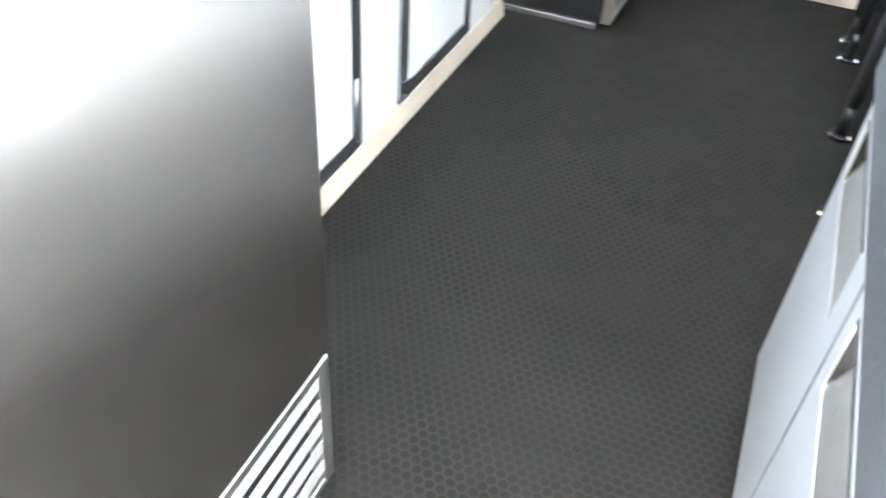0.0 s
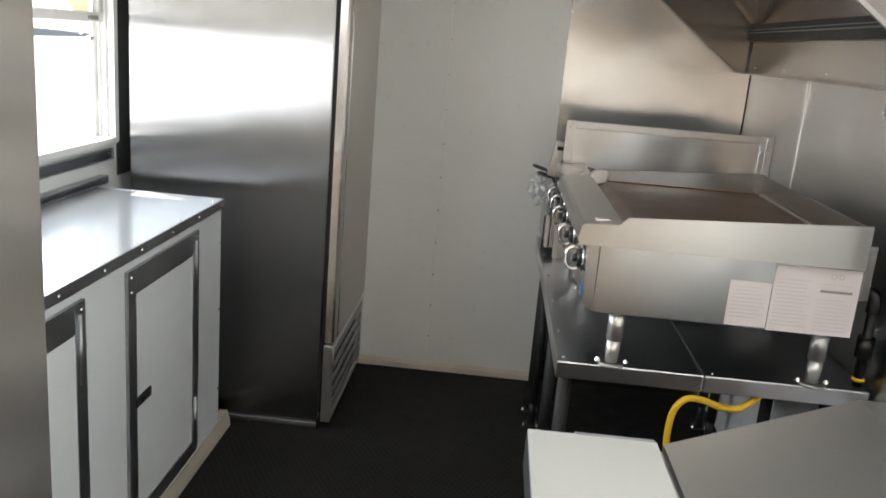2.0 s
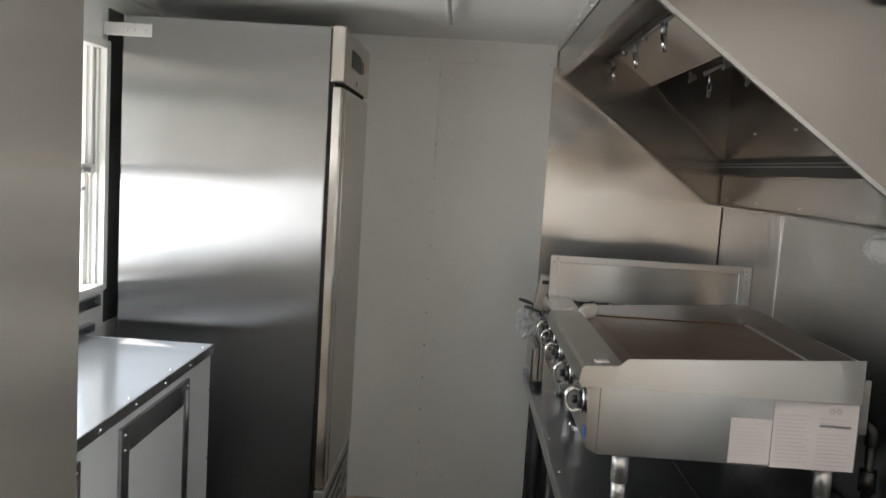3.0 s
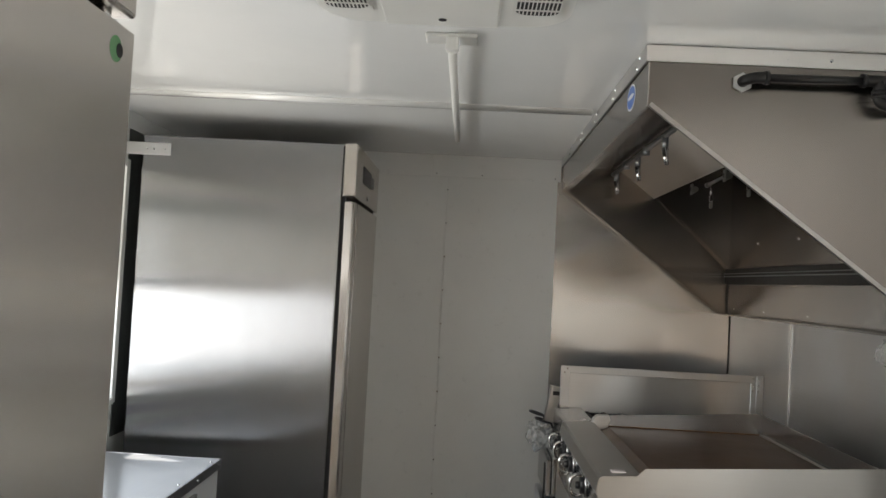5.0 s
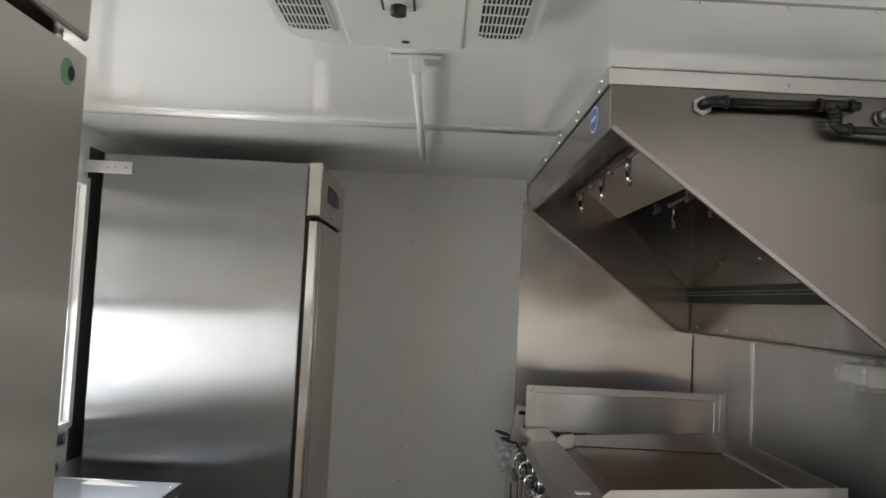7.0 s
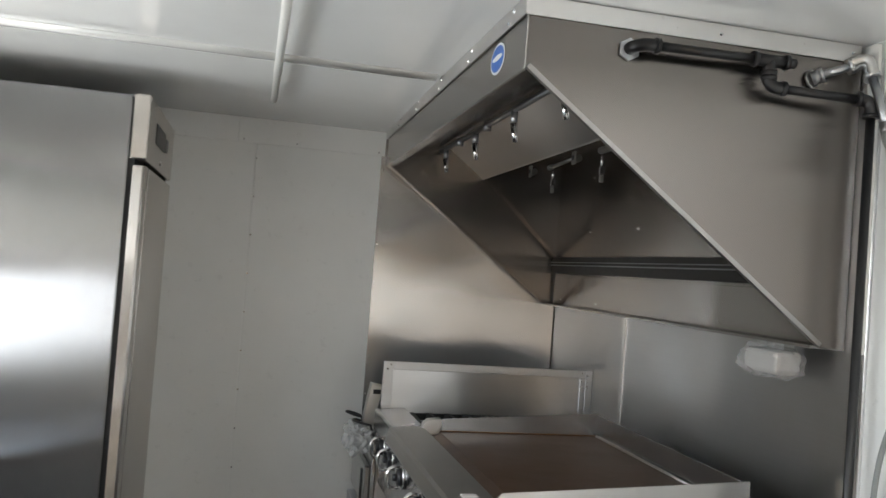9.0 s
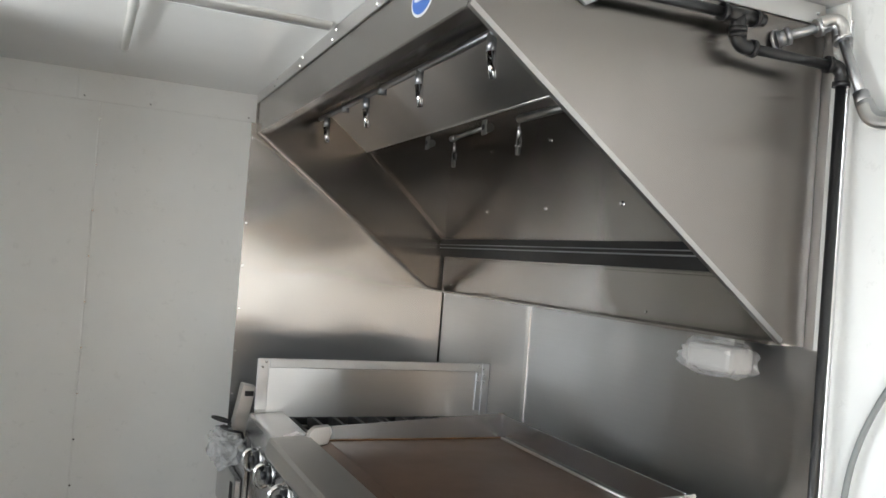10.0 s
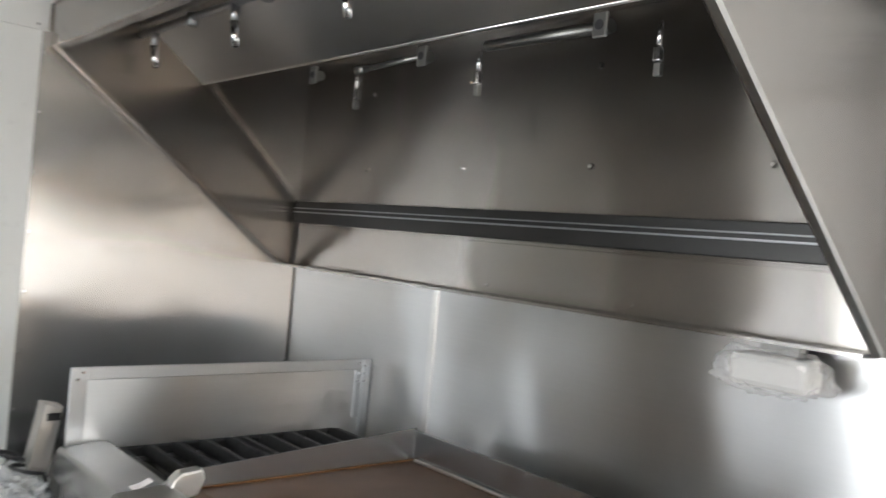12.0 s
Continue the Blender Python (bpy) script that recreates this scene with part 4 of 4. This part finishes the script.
part("pipe", rod((0.977, 2.106, 1.963), (1.148, 2.082, 1.956), R), BLACK_IRON, gp)
el = part("elbow", tube(smooth_path([(1.137, 2.084, 1.957), (1.156, 2.079, 1.954), (1.164, 2.074, 1.942), (1.164, 2.074, 1.922)], 6), 0.0128), BLACK_IRON, gp)
bead(el, (1.139, 2.083, 1.957), (1, -0.14, -0.04), BLACK_IRON)
bead(el, (1.164, 2.074, 1.923), (0, 0, 1), BLACK_IRON)
part("pipe", rod((1.164, 2.074, 1.925), (1.164, 2.074, 0.02), R), BLACK_IRON, gp)
cd = thing("conduit", (1.15, 2.1, 1.9), "galvanised conduit with pull elbows from hood to wall", "conduit")
part("lock_nut", rod((1.074, HYN, 2.003), (1.076, HYN - 0.006, 2.004), 0.020, 8), GALV, cd)
cn = part("connector", rod((1.076, HYN - 0.004, 2.004), (1.088, HYN - 0.016, 2.010), 0.0145, 12), GALV, cd)
bead(cn, (1.088, HYN - 0.016, 2.010), (0.75, -0.55, 0.35), GALV, 0.0165, 0.008)
part("pipe", rod((1.086, HYN - 0.014, 2.010), (1.150, HYN - 0.044, 2.034), 0.0088), GALV, cd)
pe = part("pull_elbow", tube(smooth_path([(1.134, 2.108, 2.028), (1.154, 2.100, 2.037), (1.166, 2.090, 2.030), (1.168, 2.082, 2.004)], 6), 0.0145), GALV, cd)
part("cover", tube(smooth_path([(1.130, 2.098, 2.034), (1.150, 2.087, 2.042), (1.160, 2.078, 2.034), (1.163, 2.071, 2.008)], 6), 0.0105), SATIN, pe, "domed cover plate")
bead(pe, (1.136, 2.107, 2.029), (1, -0.4, 0.4), GALV, 0.0168, 0.010)
bead(pe, (1.168, 2.081, 2.006), (0, -0.4, -0.9), GALV, 0.0168, 0.010)
part("pipe", rod((1.168, 2.083, 2.012), (1.170, 2.026, 1.880), 0.0088), GALV, cd)
part("coupling", rod((1.170, 2.037, 1.904), (1.170, 2.027, 1.878), 0.0135, 8), GALV, cd)
pe = part("pull_elbow", tube(smooth_path([(1.170, 2.028, 1.884), (1.170, 2.014, 1.862), (1.172, 1.990, 1.850), (1.176, 1.945, 1.846)], 6), 0.0150), GALV, cd)
part("cover", tube(smooth_path([(1.160, 2.022, 1.876), (1.158, 2.008, 1.855), (1.160, 1.985, 1.842), (1.164, 1.945, 1.838)], 6), 0.011), SATIN, pe, "domed cover plate")
solo("cable", tube(smooth_path([(1.185, 2.034, 0.90), (1.185, 2.032, 1.10), (1.186, 2.024, 1.22), (1.187, 2.0, 1.31), (1.188, 1.955, 1.40), (1.19, 1.90, 1.47), (1.19, 1.82, 1.50)], 8), 0.0055), GREY_CABLE, "grey cable looping along the white wall", "cable")
ex = thing("fire_extinguisher", (1.12, 1.90, 0.0), "red fire extinguisher standing by the white wall", "extinguisher")
part("cylinder", rod((1.12, 1.90, 0.0), (1.12, 1.90, 0.40), 0.055, 28), RED_INK, ex)
part("shoulder", rod((1.12, 1.90, 0.40), (1.12, 1.90, 0.45), 0.055, 28, 0.020), RED_INK, ex)
part("valve", rod((1.12, 1.90, 0.45), (1.12, 1.90, 0.485), 0.016), BLACK_PLASTIC, ex)
part("lever", box(1.10, 1.14, 1.89, 1.97, 0.485, 0.50, 0.004), BLACK_PLASTIC, ex)

# wrapped lamp under the hood
wl = thing("wrapped_lamp", (1.13, 2.29, 1.40), "small lamp wrapped in crumpled clear plastic under the hood", "lamp")
part("housing", box(1.092, 1.156, 2.225, 2.350, 1.376, 1.428, 0.010), LAMP_GREY, wl)
part("mount", box(1.130, 1.156, 2.255, 2.320, 1.428, 1.4435, 0.002), GREY_PLASTIC, wl)
part("wrapping", crumpled(1.122, 2.292, 1.402, 0.046, 0.086, 0.037, 7.0, 0.26), FILM, wl, "crumpled clear plastic")

# gas hose and valve at the stand
solo("gas_hose", tube(smooth_path([(0.714, 2.317, 0.350), (0.699, 2.327, 0.480), (0.696, 2.327, 0.540), (0.703, 2.327, 0.595), (0.730, 2.329, 0.628), (0.770, 2.332, 0.629), (0.825, 2.337, 0.612), (0.870, 2.347, 0.609), (0.907, 2.357, 0.628), (0.937, 2.387, 0.638)], 8), 0.0088), YELLOW, "yellow flexible gas hose below the stand", "hose")
solo("hose_fitting", rod((0.716, 2.317, 0.290), (0.714, 2.317, 0.360), 0.013, 6), GALV, "galvanised hexagonal hose fitting", "fitting")
gv = thing("gas_valve", (1.168, 2.375, 0.715), "galvanised gas valve beside the griddle", "valve")
part("pipe", rod((1.168, 2.375, 0.696), (1.168, 2.375, 0.915), 0.012), DARK_METAL, gv)
part("valve_body", rod((1.168, 2.375, 0.775), (1.168, 2.375, 0.830), 0.022, 8), DARK_METAL, gv)
part("elbow", tube(smooth_path([(1.168, 2.375, 0.895), (1.168, 2.375, 0.925), (1.163, 2.380, 0.940), (1.149, 2.395, 0.945)], 6), 0.017), DARK_METAL, gv)
part("nut", rod((1.168, 2.375, 0.710), (1.168, 2.375, 0.719), 0.017, 6), YELLOW, gv)

# ---- ceiling fittings ----
ac = thing("air_conditioner", (-0.04, 1.75, 2.05), "white ceiling air conditioner with two slatted vents", "air conditioner")
AX0, AX1, AY0, AY1 = -0.252, 0.234, 1.26, 1.912
def rounded(x0, x1, y0, y1, r, n=6):
    out = []
    for cx, cy, a0 in ((x1 - r, y1 - r, 0), (x0 + r, y1 - r, 90), (x0 + r, y0 + r, 180), (x1 - r, y0 + r, 270)):
        for k in range(n + 1):
            a = radians(a0 + 90 * k / n)
            out.append((cx + r * math.cos(a), cy + r * math.sin(a)))
    return out
part("shroud", prism(rounded(AX0, AX1, AY0, AY1, 0.09, 10), "z", 2.042, 2.094), WHITE_PLASTIC, ac)
cp = part("centre_cover", box(-0.128, 0.098, AY0 + 0.03, AY1 + 0.001, 2.037, 2.060, 0.004), WHITE_PLASTIC, ac)
part("screw_hole", rod((-0.013, 1.869, 2.0375), (-0.013, 1.869, 2.0355), 0.008), DARK, cp)
kp = part("knob_plate", box(-0.046, 0.012, 1.618, 1.688, 2.0345, 2.0375), BLACK_PLASTIC, cp)
part("knob_plate_field", box(-0.042, 0.008, 1.623, 1.683, 2.0335, 2.0348), WHITE_INK, kp)
part("knob", rod((-0.017, 1.665, 2.0335), (-0.017, 1.665, 2.018), 0.014), BLACK_PLASTIC, kp)
for sx in (-1, 1):
    x0, x1 = ((-0.232, -0.150) if sx < 0 else (0.126, 0.208))
    v = part("vent", prism(rounded(x0 - 0.006, x1 + 0.006, 1.36, 1.860, 0.03), "z", 2.037, 2.0425), WHITE_PLASTIC, ac)
    part("vent_dark", prism(rounded(x0, x1, 1.37, 1.818, 0.025), "z", 2.0358, 2.0372), DARK, v)
    for k in range(9):
        y = 1.385 + k * 0.050
        part("slat", box(x0, x1, y, y + 0.004, 2.0335, 2.0357), WHITE_PLASTIC, v)
    for k in range(12):
        x = x0 + k * (x1 - x0) / 11
        part("slat", box(x - 0.0011, x + 0.0011, 1.38, 1.810, 2.0335, 2.0357), WHITE_PLASTIC, v)

lt = thing("tube_light", (-0.002, 2.75, 2.06), "slim white tube light below the ceiling, switched off", "light")
part("base_plate", box(-0.063, 0.057, 2.120, 2.185, 2.079, 2.0895, 0.004), WHITE_PLASTIC, lt)
part("socket", box(-0.015, 0.015, 2.106, 2.136, 2.044, 2.080, 0.006), WHITE_PLASTIC, lt)
part("tube", rod((0.0, 2.12, 2.052), (-0.004, 3.338, 2.055), 0.0105, 20), WHITE_PLASTIC, lt)
part("tube_cap", rod((-0.004, 3.338, 2.055), (-0.004, 3.353, 2.055), 0.0105, 20, 0.006), WHITE_PLASTIC, lt)
part("clip", box(-0.014, 0.010, 2.91, 2.93, 2.05, 2.0855, 0.002), WHITE_PLASTIC, lt)
for s in range(3):
    x0 = -1.0 + s * 0.5
    screws(ceiling, "-z", [(x0 + 0.14 * k, 2.93, ZC - 0.0015) for k in range(3)], SMALL_SCREW)
arc = [(2.890 + 0.026 * math.cos(radians(a)), ZC + 0.001 - 0.015 * math.sin(radians(a))) for a in range(0, 181, 15)]
sm = part("seam_strip", prism(arc, "x", -1.19, 0.43), GLOSS_WHITE, ceiling)
for f in sm.data.polygons:
    f.use_smooth = len(f.vertices) == 4
part("seam_lip", box(-1.19, 0.40, 2.934, 2.938, ZC - 0.006, ZC - 0.001), WHITE_CEIL, ceiling)

# joint across the ceiling beside the air conditioner
part("joint_strip", box(-1.19, 1.19, 1.700, 1.712, ZC - 0.0015, ZC), GREY_PLASTIC, ceiling)
screws(ceiling, "-z", [(0.52 + 0.16 * k, 1.722, ZC) for k in range(5)], SMALL_SCREW)

# ---- honeycomb relief of the floor mat ----
def honeycomb(x0, x1, y0, y1, pitch, r, z0, z1):
    """A net of round hollows: for each cell a hexagon with a round hole."""
    verts, faces = [], []
    dy = pitch * math.sqrt(3) / 2
    R = pitch / math.sqrt(3)
    rows = int((y1 - y0) / dy)
    cols = int((x1 - x0) / pitch)
    for j in range(rows):
        for i in range(cols):
            cx, cy = x0 + (i + 0.5 * (j % 2)) * pitch, y0 + j * dy
            b = len(verts)
            for k in range(6):
                a = radians(30 + 60 * k)
                verts.append((cx + R * math.cos(a), cy + R * math.sin(a), z1))
            for z in (z1, z0):
                for k in range(6):
                    a = radians(30 + 60 * k)
                    verts.append((cx + r * math.cos(a), cy + r * math.sin(a), z))
            for k in range(6):
                n = (k + 1) % 6
                faces.append((b + k, b + n, b + 6 + n, b + 6 + k))
                faces.append((b + 6 + k, b + 6 + n, b + 12 + n, b + 12 + k))
    me = bpy.data.meshes.new("mat_relief")
    me.from_pydata(verts, [], faces)
    me.materials.append(RUBBER_NET)
    return me
tagged(new("floor_mat_relief", honeycomb(-0.70, 0.42, -0.60, 3.84, 0.0215, 0.0099, -0.0007, 0.0)), "black rubber honeycomb relief of the floor mat", "floor mat", kind="stuff")
